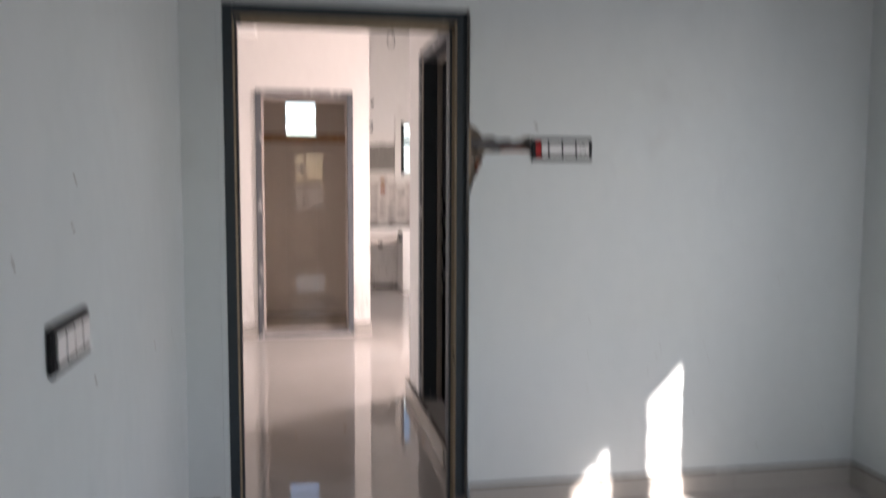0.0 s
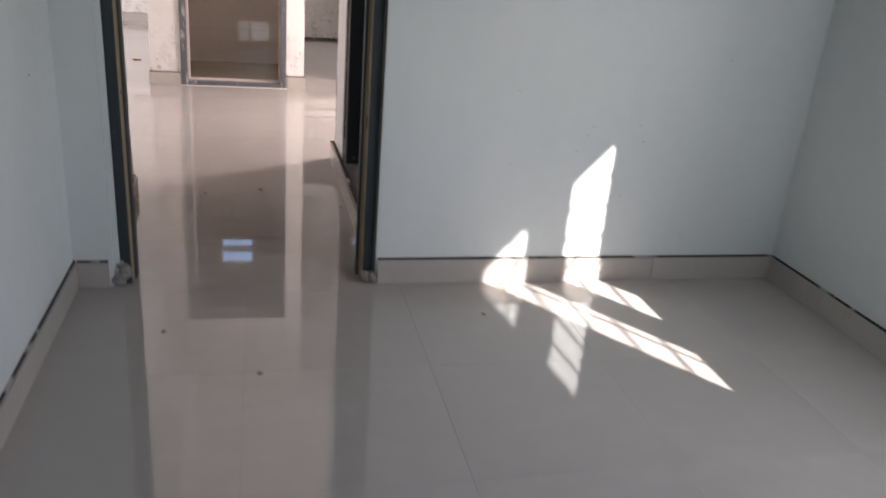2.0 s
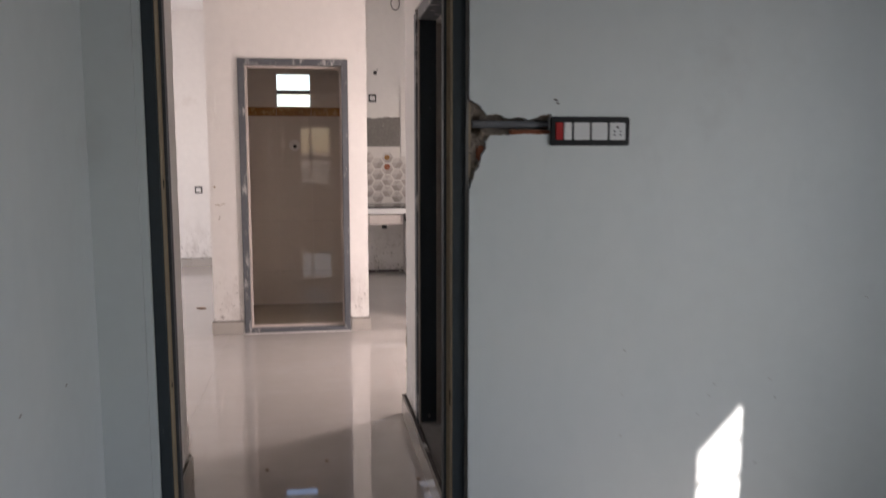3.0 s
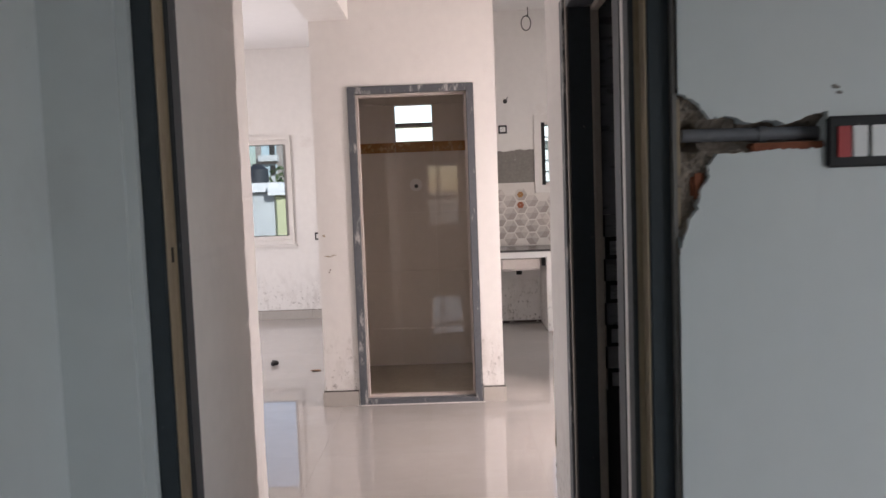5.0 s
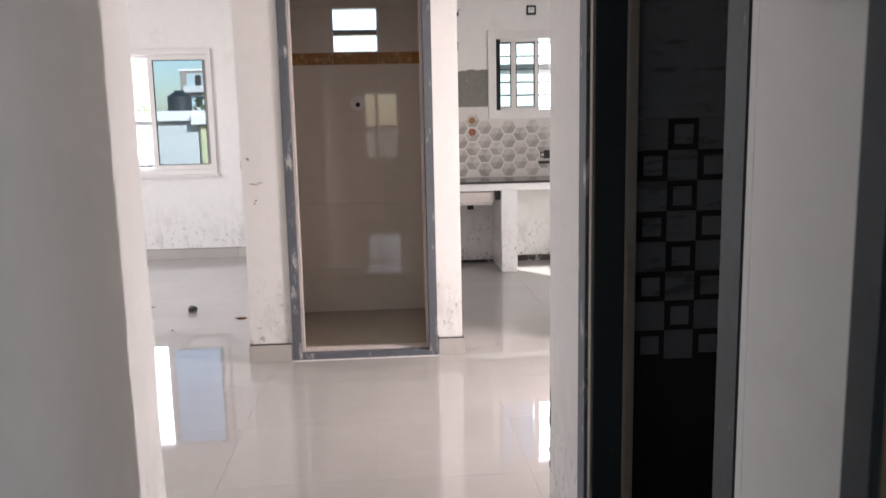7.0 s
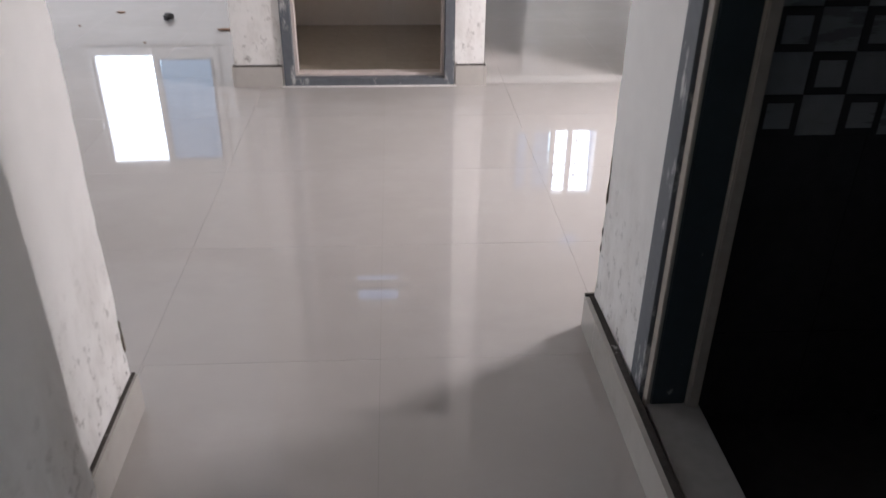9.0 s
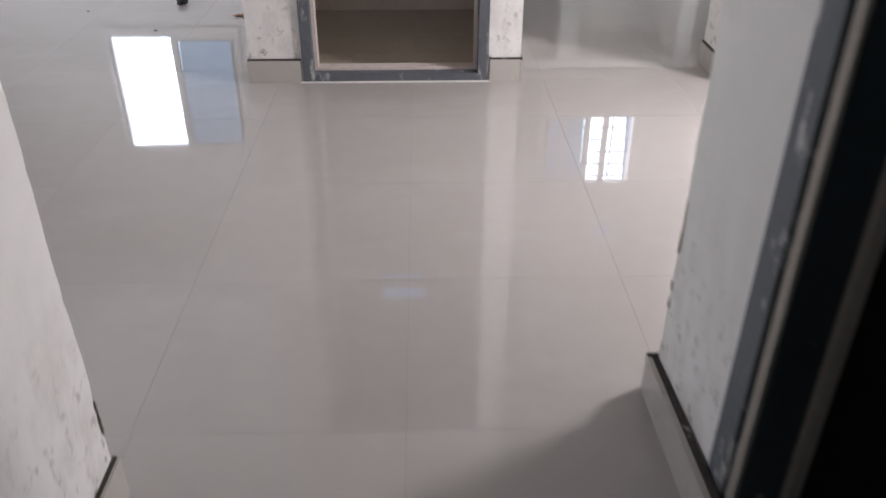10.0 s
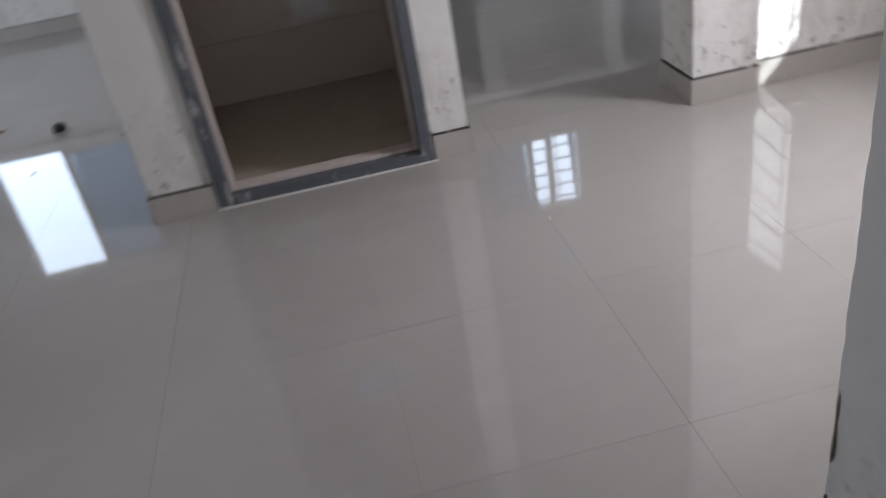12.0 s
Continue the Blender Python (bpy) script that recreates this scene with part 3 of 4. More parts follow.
def window_living():
    root = empty("window_1", "white sliding window, one half open, other half with blue tinted glass", "window", kind="structure")
    part("window_frame", framed(-2.439, -1.166, 0.876, 2.134, 0.05, 11.27, 11.38), upvc, root)
    part("window_liner", framed(-2.389, -1.216, 0.926, 2.084, 0.03, 11.32, 11.37), upvc, root)
    part("window_sill", boxes((-2.46, -1.14, 11.25, 11.30, 0.850, 0.874), bevel=0.003), upvc, root)
    x0, x1, y = -1.80, -1.195, 11.29
    s = part("sash", framed(x0, x1, 0.927, 2.083, 0.055, y, y + 0.03), upvc, root)
    p = part("pane", boxes((x0 + 0.053, x1 - 0.053, y + 0.012, y + 0.017, 0.981, 2.029)), tinted, s, "blue tinted glass pane")
    p.visible_shadow = False
    part("gasket", framed(x0 + 0.050, x1 - 0.050, 0.977, 2.033, 0.008, y - 0.002, y + 0.011), black_plastic, s, "black rubber gasket")
    part("sash_edge", boxes((x1 - 0.0525, x1 - 0.030, y - 0.004, y - 0.0005, 0.982, 2.028), bevel=0.001), marble, s, "grey sash edge")
    return root


def window_kitchen():
    root = empty("window_2", "white sliding kitchen window with an iron grille", "window", kind="structure")
    part("window_frame", framed(1.561, 2.499, 1.381, 2.189, 0.075, 10.49, 10.59), upvc, root)
    for x0, x1, y in ((1.60, 1.815, 10.53), (1.80, 2.045, 10.55)):
        s = part("sash", framed(x0, x1, 1.45, 2.12, 0.036, y, y + 0.02), upvc, root)
        p = part("pane", boxes((x0 + 0.034, x1 - 0.034, y + 0.008, y + 0.012, 1.484, 2.086)), clear, s, "greenish glass pane")
        p.visible_shadow = False
        part("gasket", framed(x0 + 0.032, x1 - 0.032, 1.483, 2.088, 0.008, y - 0.002, y + 0.009), black_plastic, s, "black rubber gasket")
    part("edge_channel", boxes((1.637, 1.676, 10.502, 10.528, 1.457, 2.113), bevel=0.001), black_plastic, root, "black channel strip")
    part("mullion", boxes((2.163, 2.207, 10.51, 10.57, 1.456, 2.114), bevel=0.003), upvc, root)
    for k in range(6):
        z = 1.475 + k * 0.122
        part("grille_bar", cylinder((1.636, 10.61, z), (2.43, 10.61, z), 0.007, 8), iron, root, "horizontal iron grille bar")
    for x in (1.81, 2.02, 2.06, 2.27):
        part("grille_bar", cylinder((x, 10.618, 1.456), (x, 10.618, 2.114), 0.006, 8), iron, root, "upright iron grille bar")
    return root


def window_east(name, X, y0, y1, z0, mullions, bars, uprights, r):
    """A window in an east wall, its bars along y; seen mostly by the light it lets in."""
    root = empty(name, "white framed window with an iron grille in an east wall", "window", kind="structure")
    z1, w = 2.1, 0.045
    fx0, fx1 = X + 0.06, X + 0.12
    part("window_frame", boxes((fx0, fx1, y0, y1, z0, z0 + 0.03), (fx0, fx1, y0, y1, z1 - w, z1), (fx0, fx1, y0, y0 + w, z0 + 0.03, z1 - w), (fx0, fx1, y1 - w, y1, z0 + 0.03, z1 - w)), upvc, root)
    for a, b in mullions:
        part("mullion", boxes((fx0 + 0.01, fx1 - 0.01, a, b, z0 + 0.03, z1 - w)), upvc, root)
    for k in range(bars):
        z = z0 + 0.12 + k * 0.13
        part("grille_bar", cylinder((X + 0.15, y0, z), (X + 0.15, y1, z), r, 8), iron, root, "horizontal iron grille bar")
    for y in uprights:
        part("grille_bar", cylinder((X + 0.158, y, z0), (X + 0.158, y, z1), r, 8), iron, root, "upright iron grille bar")
    return root


def window_south():
    root = empty("window_5", "white framed window with an iron grille in the back wall", "window", kind="structure")
    part("window_frame", framed(0.181, 0.859, 0.701, 1.959, 0.045, YB - 0.12, YB - 0.05), upvc, root)
    part("mullion", boxes((0.40, 0.45, YB - 0.115, YB - 0.055, 0.746, 1.914)), upvc, root)
    part("transom", boxes((0.226, 0.3995, YB - 0.113, YB - 0.057, 1.26, 1.32), (0.4505, 0.814, YB - 0.113, YB - 0.057, 1.26, 1.32)), upvc, root)
    for k in range(8):
        z = 0.82 + k * 0.14
        part("grille_bar", cylinder((0.226, YB - 0.135, z), (0.814, YB - 0.135, z), 0.006, 8), iron, root, "horizontal iron grille bar")
    return root


window_living()
window_kitchen()
window_south()
window_east("window_3", XR, 1.19, 2.21, 0.782, [(1.625, 1.832)], 9, [1.43], 0.0060)
window_east("window_4", HX, 6.056, 6.60, 0.76, [], 9, [6.33], 0.005)

# ventilator in the toilet
vent = empty("ventilator", "small toilet ventilator with one grey louvre slat", "ventilator", kind="structure")
part("slat", boxes((0.2265, 0.5385, 8.64, 8.73, 1.965, 2.004), bevel=0.002), marble, vent, "grey louvre slat")
part("frame", framed(0.2255, 0.5395, 1.8455, 2.1495, 0.008, 8.602, 8.63), white_plastic, vent)

# round exhaust opening high on the kitchen wall
fan = empty("exhaust_opening", "round exhaust opening high on the kitchen wall, open to the sky", "exhaust opening")
bm = bmesh.new()
rim = []
for k in range(40):
    a = 2 * math.pi * k / 40
    rim.append([bm.verts.new((2.27 + r * math.cos(a), y, 2.67 + r * math.sin(a))) for r, y in ((0.104, 10.53), (0.104, 10.502), (0.16, 10.5065))])
for k in range(40):
    a, b = rim[k], rim[(k + 1) % 40]
    bm.faces.new((a[0], b[0], b[1], a[1]))
    bm.faces.new((a[1], b[1], b[2], a[2]))
part("ring", bm, plaster_hall, fan, "plastered ring round the opening")

# ---- wall tiling of the toilet ----


def tiled_wall(name, label, axis, at, facing, a_edges, z_edges, mat, skip=None, mats=None):
    """Wall tiles as pieces: axis 'y' is a wall across y at that place, 'x' one across x; facing is +1 or -1."""
    root = empty(name, label, "wall tiles", kind="structure")
    for a0, a1 in zip(a_edges, a_edges[1:]):
        for k, (z0, z1) in enumerate(zip(z_edges, z_edges[1:])):
            if skip and skip(a0, a1, z0, z1):
                continue
            lo, hi = sorted((at, at + facing * 0.010))
            g = 0.0006
            d = (a0 + g, a1 - g, lo, hi, z0 + g, z1 - g) if axis == "y" else (lo, hi, a0 + g, a1 - g, z0 + g, z1 - g)
            part("tile", boxes(d), (mats or {}).get(k, mat), root)
    return root


ZT = [0.0, 0.31, 0.79, 1.27, 1.762, 1.845, 2.15, 2.45, 2.75]
AMBER = {4: border_tile}
tiled_wall("toilet_tiles_north", "glossy beige toilet wall tiles with an amber border band", "y", 8.612, -1, [-0.11, 0.225, 0.54, 0.86], ZT, toilet_tile,
           lambda a0, a1, z0, z1: a0 > 0.2 and a1 < 0.56 and z0 > 1.84 and z1 < 2.16, AMBER)
tiled_wall("toilet_tiles_west", "glossy beige toilet wall tiles with an amber border band", "x", -0.11, 1, [7.5, 7.9, 8.3, 8.6], ZT, toilet_tile, None, AMBER)
tiled_wall("toilet_tiles_east", "glossy beige toilet wall tiles with an amber border band", "x", 0.86, -1, [7.5, 7.9, 8.3, 8.6], ZT, toilet_tile, None, AMBER)
outlet = empty("shower_outlet", "open pipe outlet in tiled toilet wall with white cement ring", "pipe outlet")
part("ring", cylinder((0.384, 8.6015, 1.495), (0.384, 8.5985, 1.495), 0.052, 24), upvc, outlet, "white cement ring")
part("hole", cylinder((0.386, 8.599, 1.485), (0.386, 8.593, 1.485), 0.017, 16, 0.012), black_plastic, outlet, "dark open pipe end")

# ---- bathroom pattern wall ----
bath = empty("wall_bathroom_north", "dark grey bathroom wall tiles with a chequer of black framed squares", "wall", kind="structure")
part("core", boxes((1.2405, 2.45, 4.86, 4.9995, -0.1, TOP)), bath_black, bath)
C, PX, PZ = 0.0790, 1.209, 0.709
for k in range(7):
    x0 = 1.13 + k * 0.30
    if x0 < 2.4:
        x1 = min(x0 + 0.30, 2.45)
        for z0, z1 in ((PZ + 8 * C, 1.80), (1.80, 2.25), (2.25, 2.7)):
            part("tile", boxes((max(x0, 1.205) + 0.0006, x1 - 0.0006, 4.848, 4.86, z0 + 0.0006, z1 - 0.0006)), bath_grey, bath)
        for z0, z1 in ((-0.05, 0.26), (0.26, PZ)):
            part("tile", boxes((max(x0, 1.205) + 0.0006, x1 - 0.0006, 4.848, 4.86, z0 + 0.0006, z1 - 0.0006)), bath_black, bath)
for i in range(-1, 9):
    for k in range(8):
        x0, z0 = PX + i * C, PZ + k * C
        if i < 0:
            if (i + k) % 2 == 0:
                part("tile", boxes((1.19, x0 + C - 0.0005, 4.846, 4.86, z0 + 0.0005, z0 + C - 0.0005)), bath_black, bath)
            continue
        if (i + k) % 2 == 0:
            part("tile", boxes((x0 + 0.0005, x0 + C - 0.0005, 4.846, 4.86, z0 + 0.0005, z0 + C - 0.0005)), bath_black, bath)
            part("inset", boxes((x0 + 0.015, x0 + C - 0.015, 4.8445, 4.846, z0 + 0.015, z0 + C - 0.015)), bath_grey, bath)
        else:
            part("tile", boxes((x0 + 0.0005, x0 + C - 0.0005, 4.848, 4.86, z0 + 0.0005, z0 + C - 0.0005)), bath_grey, bath)

# ---- kitchen ----


def kitchen_counter():
    root = empty("kitchen_counter", "white plastered masonry kitchen counter with black granite top", "counter")
    part("slab", boxes((0.986, 2.899, 9.91, 10.509, 0.742, 0.803), bevel=0.004), plaster_hall, root, "white plastered slab")
    part("worktop", boxes((0.986, 2.899, 9.9, 10.509, 0.803, 0.823), bevel=0.003), granite, root, "black granite worktop")
    part("leg", boxes((1.59, 1.735, 9.925, 10.509, 0.0, 0.742), bevel=0.005), plaster_hall, root, "white plastered masonry support")
    part("leg", boxes((2.50, 2.63, 9.925, 10.509, 0.0, 0.742), bevel=0.005), plaster_hall, root, "white plastered masonry support")
    return root


kitchen_counter()
sink = empty("sink", "stainless steel sink bowl hung below the counter slab", "sink")
part("bowl", boxes((1.14, 1.54, 10.01, 10.39, 0.605, 0.741), bevel=0.02, segments=3), steel, sink)
part("drain", cylinder((1.34, 10.2, 0.605), (1.34, 10.2, 0.55), 0.03, 16), black_plastic, sink, "black drain fitting")
part("bracket", boxes((1.548, 1.586, 9.95, 9.99, 0.655, 0.741), bevel=0.004), black_plastic, sink, "black sink bracket")
mortar_strip = empty("unfinished_wall_foot", "dark unfinished gap at the foot of the wall under the counter", "wall foot", kind="structure")
part("gap", boxes((0.99, 1.588, 10.496, 10.5095, 0.0, 0.022), (1.737, 2.498, 10.496, 10.5095, 0.0, 0.055), bevel=0.003), mortar, mortar_strip)

splash = empty("kitchen_splash_tiles", "cream kitchen wall tiles printed with grey hexagons", "wall tiles", kind="structure")
x = 0.986
while x < 2.898:
    x1 = min(x + 0.45, 2.899)
    for z0, z1 in ((0.824, 1.156), (1.156, 1.49)):
        spans = [(x, x1, z0, z1)]
        if z1 > 1.38:
            spans = [(x, x1, z0, 1.379)]
            if x < 1.555:
                spans.append((x, min(x1, 1.558), 1.379, z1))
        for a0, a1, b0, b1 in spans:
            part("tile", boxes((a0 + 0.0005, a1 - 0.0005, 10.502, 10.5095, b0 + 0.0005, b1 - 0.0005)), splash_mat, splash)
    x += 0.45
R = 0.069
hexes = []
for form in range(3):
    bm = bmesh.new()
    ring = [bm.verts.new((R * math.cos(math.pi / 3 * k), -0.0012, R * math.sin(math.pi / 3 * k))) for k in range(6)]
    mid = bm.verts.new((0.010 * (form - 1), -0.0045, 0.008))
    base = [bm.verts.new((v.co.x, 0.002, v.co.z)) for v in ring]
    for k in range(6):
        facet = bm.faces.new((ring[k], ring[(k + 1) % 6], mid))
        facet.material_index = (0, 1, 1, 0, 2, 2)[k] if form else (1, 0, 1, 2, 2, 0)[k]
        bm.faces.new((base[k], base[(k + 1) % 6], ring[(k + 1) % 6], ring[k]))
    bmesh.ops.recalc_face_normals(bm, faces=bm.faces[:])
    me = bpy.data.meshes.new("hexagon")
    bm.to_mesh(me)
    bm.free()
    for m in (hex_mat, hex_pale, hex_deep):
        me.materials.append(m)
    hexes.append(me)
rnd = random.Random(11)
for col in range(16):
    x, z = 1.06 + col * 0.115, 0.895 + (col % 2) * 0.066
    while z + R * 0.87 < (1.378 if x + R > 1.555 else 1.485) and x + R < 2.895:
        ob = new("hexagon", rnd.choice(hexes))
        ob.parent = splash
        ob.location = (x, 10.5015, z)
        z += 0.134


def rosette(at, r, mat, petals, name, label):
    bm = bmesh.new()
    for k in range(petals):
        a = 2 * math.pi * k / petals
        bmesh.ops.create_uvsphere(bm, u_segments=8, v_segments=5, radius=r * 0.5, matrix=Matrix.Translation((at[0] + math.cos(a) * r * 0.6, at[1], at[2] + math.sin(a) * r * 0.6)) @ Matrix.Diagonal((1, 0.06, 1, 1)))
    return tagged(part(name, bm, mat), label, "tile motif")


rosette((1.40, 10.496, 1.365), 0.030, border_tile, 6, "flower_motif", "orange flower printed on a kitchen tile")
rosette((1.40, 10.496, 1.255), 0.034, brick_mat, 6, "flower_motif", "red flower printed on a kitchen tile")
cup = empty("cup_motif", "dark cup and saucer printed on a kitchen tile", "tile motif")
part("cup", boxes((2.09, 2.17, 10.494, 10.497, 0.99, 1.07), bevel=0.001), granite, cup)
part("saucer", boxes((2.04, 2.22, 10.494, 10.497, 0.94, 0.968), bevel=0.001), granite, cup)
part("handle", boxes((2.055, 2.09, 10.494, 10.497, 1.045, 1.055), (2.055, 2.063, 10.494, 10.497, 1.01, 1.045), (2.055, 2.09, 10.494, 10.497, 1.0, 1.01)), granite, cup)
bm = bmesh.new()
rnd = random.Random(4)
outline = [(0.99, 1.491), (1.556, 1.491)] + [(1.556 - 0.566 * k / 24, 1.842 - 0.03 * (k / 24) + rnd.uniform(-0.008, 0.008)) for k in range(25)]
fr = [bm.verts.new((x, 10.504, z)) for x, z in outline]
bk = [bm.verts.new((x, 10.5095, z)) for x, z in outline]
bm.faces.new(fr)
for k in range(len(fr)):
    bm.faces.new((fr[k], fr[(k + 1) % len(fr)], bk[(k + 1) % len(fr)], bk[k]))
tagged(part("cement_patch", bm, cement), "bare grey cement patch above the kitchen tiles", "wall patch", kind="structure")

# ---- switches and sockets ----


def plate_xz(name, label, x0, x1, z0, z1, y, modules, depth=0.012):
    """A black modular plate on a wall that faces -y; modules: list of kinds."""
    root = empty(name, label, "switch plate")
    part("plate", boxes((x0, x1, y - depth, y, z0, z1), bevel=0.004, segments=3), black_plastic, root)
    n, m = len(modules), 0.016
    w = (x1 - x0 - 2 * m - 0.006 * (n - 1)) / n
    for k, kind in enumerate(modules):
        a = x0 + m + k * (w + 0.006)
        b0, b1 = z0 + 0.018, z1 - 0.018
        if kind == "red":
            part("indicator", boxes((a, a + w * 0.45, y - depth - 0.004, y - depth, b0, b1), bevel=0.0015), red_plastic, root, "red indicator")
            part("switch", boxes((a + w * 0.5, a + w, y - depth - 0.004, y - depth, b0, b1), bevel=0.0015), white_plastic, root, "white rocker switch")
        else:
            s = part("switch" if kind == "switch" else "socket", boxes((a, a + w, y - depth - 0.004, y - depth, b0, b1), bevel=0.0015), white_plastic, root, "white rocker switch" if kind == "switch" else "white five-pin socket")
            if kind == "socket":
                cx, cz = a + w / 2, (b0 + b1) / 2
                for dx, dz, r in ((0, 0.013, 0.004), (-0.010, 0.0, 0.0028), (0.010, 0.0, 0.0028), (-0.010, -0.011, 0.0028), (0.010, -0.011, 0.0028)):
                    part("pin_hole", cylinder((cx + dx, y - depth - 0.0035, cz + dz), (cx + dx, y - depth - 0.0045, cz + dz), r, 10), black_plastic, s)
    return root


def turned(root, m):
    root.matrix_world = m
    return root


plate_xz("switchboard", "black switch plate with red indicator, white switches and a socket", 1.329, 1.589, 1.465, 1.555, YF, ["red", "switch", "switch", "socket"])
west = plate_xz("switchboard", "black switch plate with white switches on the pale wall", -0.125, 0.125, -0.047, 0.047, 0.0, ["switch", "switch", "switch", "switch"], 0.014)
turned(west, pose(XL, 1.875, 1.07, 0, 0, 90))
east = plate_xz("switchboard", "dark switch plate with two white rockers in the passage", -0.072, 0.072, -0.043, 0.043, 0.0, ["switch", "switch"], 0.026)
turned(east, pose(1.0865, 3.724, 1.523, 0, 0, -90))
plate_xz("socket_plate", "small black socket plate on the kitchen wall", 1.928, 2.018, 2.33, 2.418, 10.51, ["socket"])
plate_xz("socket_plate", "small black socket plate on the kitchen wall", 1.19, 1.28, 2.01, 2.098, 10.51, ["socket"])
plate_xz("socket_plate", "small black socket plate on the living area wall", -0.93, -0.84, 0.915, 1.003, 11.30, ["switch"])

# loose wire and a pipe stub on the kitchen wall
bm = bmesh.new()
pts = [Vector((1.52, 10.39, 3.285 - 0.09 * k)) for k in range(2)] + [Vector((1.50 - 0.05 * math.sin(a), 10.39, 3.12 + 0.075 * math.cos(a))) for a in [2 * math.pi * k / 12 for k in range(13)]]
wire = join(*[cylinder(a, b, 0.005, 6) for a, b in zip(pts, pts[1:])])
tagged(part("loose_wire", wire, black_plastic), "loose black electrical wire hanging from the ceiling", "wire")
stub = empty("wall_wire_stub", "short wires sticking out of a hole in the wall", "wire")
part("hole", cylinder((1.27, 10.5095, 2.345), (1.27, 10.502, 2.345), 0.022, 14), debris_mat, stub)
part("wires", join(cylinder((1.27, 10.505, 2.345), (1.255, 10.475, 2.37), 0.004, 6), cylinder((1.275, 10.505, 2.345), (1.295, 10.47, 2.385), 0.004, 6)), iron, stub)

# ---- debris on the floor ----


def lump(name, at, size, mat, seed, label):
    rnd = random.Random(seed)
    bm = bmesh.new()
    bmesh.ops.create_icosphere(bm, subdivisions=2, radius=1.0)
    for v in bm.verts:
        f = 1 + rnd.uniform(-0.25, 0.25)
        v.co = Vector((at[0] + v.co.x * size[0] * f, at[1] + v.co.y * size[1] * f, max(0.0, size[2] * (0.9 + v.co.z * f))))
    return tagged(part(name, bm, mat), label, "debris")


lump("debris_lump", (-0.893, 8.75), (0.035, 0.035, 0.022), debris_mat, 1, "small black lump of debris on the tiled floor")
lump("debris_chip", (-0.494, 8.48), (0.045, 0.022, 0.006), brown_debris, 2, "brown mortar chip on the tiled floor")
lump("debris_chip", (-1.25, 8.95), (0.03, 0.012, 0.005), brown_debris, 3, "brown mortar chip on the tiled floor")
for k, (cx, cy) in enumerate([(0.62, 2.75), (1.45, 3.12), (1.02, 4.35), (0.35, 4.55), (0.62, 4.62), (0.30, 3.05), (-0.9, 8.2), (-1.4, 8.6)]):
    lump("debris_speck", (cx, cy), (0.009, 0.006, 0.003), brown_debris, 20 + k, "tiny mortar speck on the tiled floor")

# ---- wear on plaster ----


def scar(name, at, normal, size, mat, seed, label, n=5):
    """A small cluster of flat chips on a wall face or arris."""
    rnd = random.Random(seed)
    root = empty(name, label, "wall damage")
    u = Vector((0, 0, 1)).cross(Vector(normal)).normalized()
    for k in range(n):
        bm = bmesh.new()
        c = Vector(at) + u * rnd.uniform(-1, 1) * size[0] + Vector((0, 0, rnd.uniform(-1, 1) * size[1]))
        bmesh.ops.create_icosphere(bm, subdivisions=2, radius=1.0)
        for v in bm.verts:
            f = 1 + rnd.uniform(-0.3, 0.3)
            q = v.co.copy() * f
            v.co = c + u * q.x * size[0] * 0.6 + Vector((0, 0, q.z * size[1] * 0.4)) + Vector(normal) * q.y * 0.0025
        part("chip", bm, mat, root)
    return root


scar("chipped_corner", (1.070, 5.249, 0.42), (-0.7, 0.7, 0), (0.007, 0.075), rubble, 1, "dark chipped plaster on a wall corner", 9)
scar("chipped_corner", (1.068, 5.249, 0.27), (-0.7, 0.7, 0), (0.005, 0.03), debris_mat, 2, "dark chipped plaster on a wall corner", 4)
scar("chipped_corner", (-0.069, 4.964, 0.20), (0.7, 0.7, 0), (0.006, 0.05), rubble, 3, "chipped plaster on a wall corner", 6)
scar("chipped_corner", (1.896, 7.346, 0.62), (-0.7, -0.7, 0), (0.014, 0.02), rubble, 4, "dark chipped plaster on a pier corner", 5)
scar("wall_scar", (-0.165, 7.3745, 0.93), (0, -1, 0), (0.008, 0.012), rubble, 5, "small dark plaster scar", 2)
scar("wall_scar", (-0.155, 7.3745, 1.03), (0, -1, 0), (0.03, 0.006), wood, 6, "pale brown plaster smear", 3)
scar("wall_scar", (-0.19, 7.3745, 1.17), (0, -1, 0), (0.012, 0.01), wood, 7, "pale brown plaster smear", 3)
scar("wall_scar", (1.352, 3.4298, 1.60), (0, -1, 0), (0.010, 0.008), cement, 8, "small grey plaster scar above a switch plate", 3)
for k in range(14):
    rr = random.Random(60 + k)
    scar("wall_speck", (rr.uniform(1.5, 2.8), 3.4297, rr.uniform(0.12, 1.0)), (0, -1, 0), (0.004, 0.003), cement if k % 2 else rubble, 60 + k, "tiny mark on the pale plaster", 2)
for k in range(10):
    rr = random.Random(90 + k)
    scar("wall_speck", (XL + 0.0003, rr.uniform(1.2, 3.3), rr.uniform(0.2, 1.5)), (1, 0, 0), (0.004, 0.006), rubble, 90 + k, "tiny mark on the pale plaster", 2)

# ---- outside ----


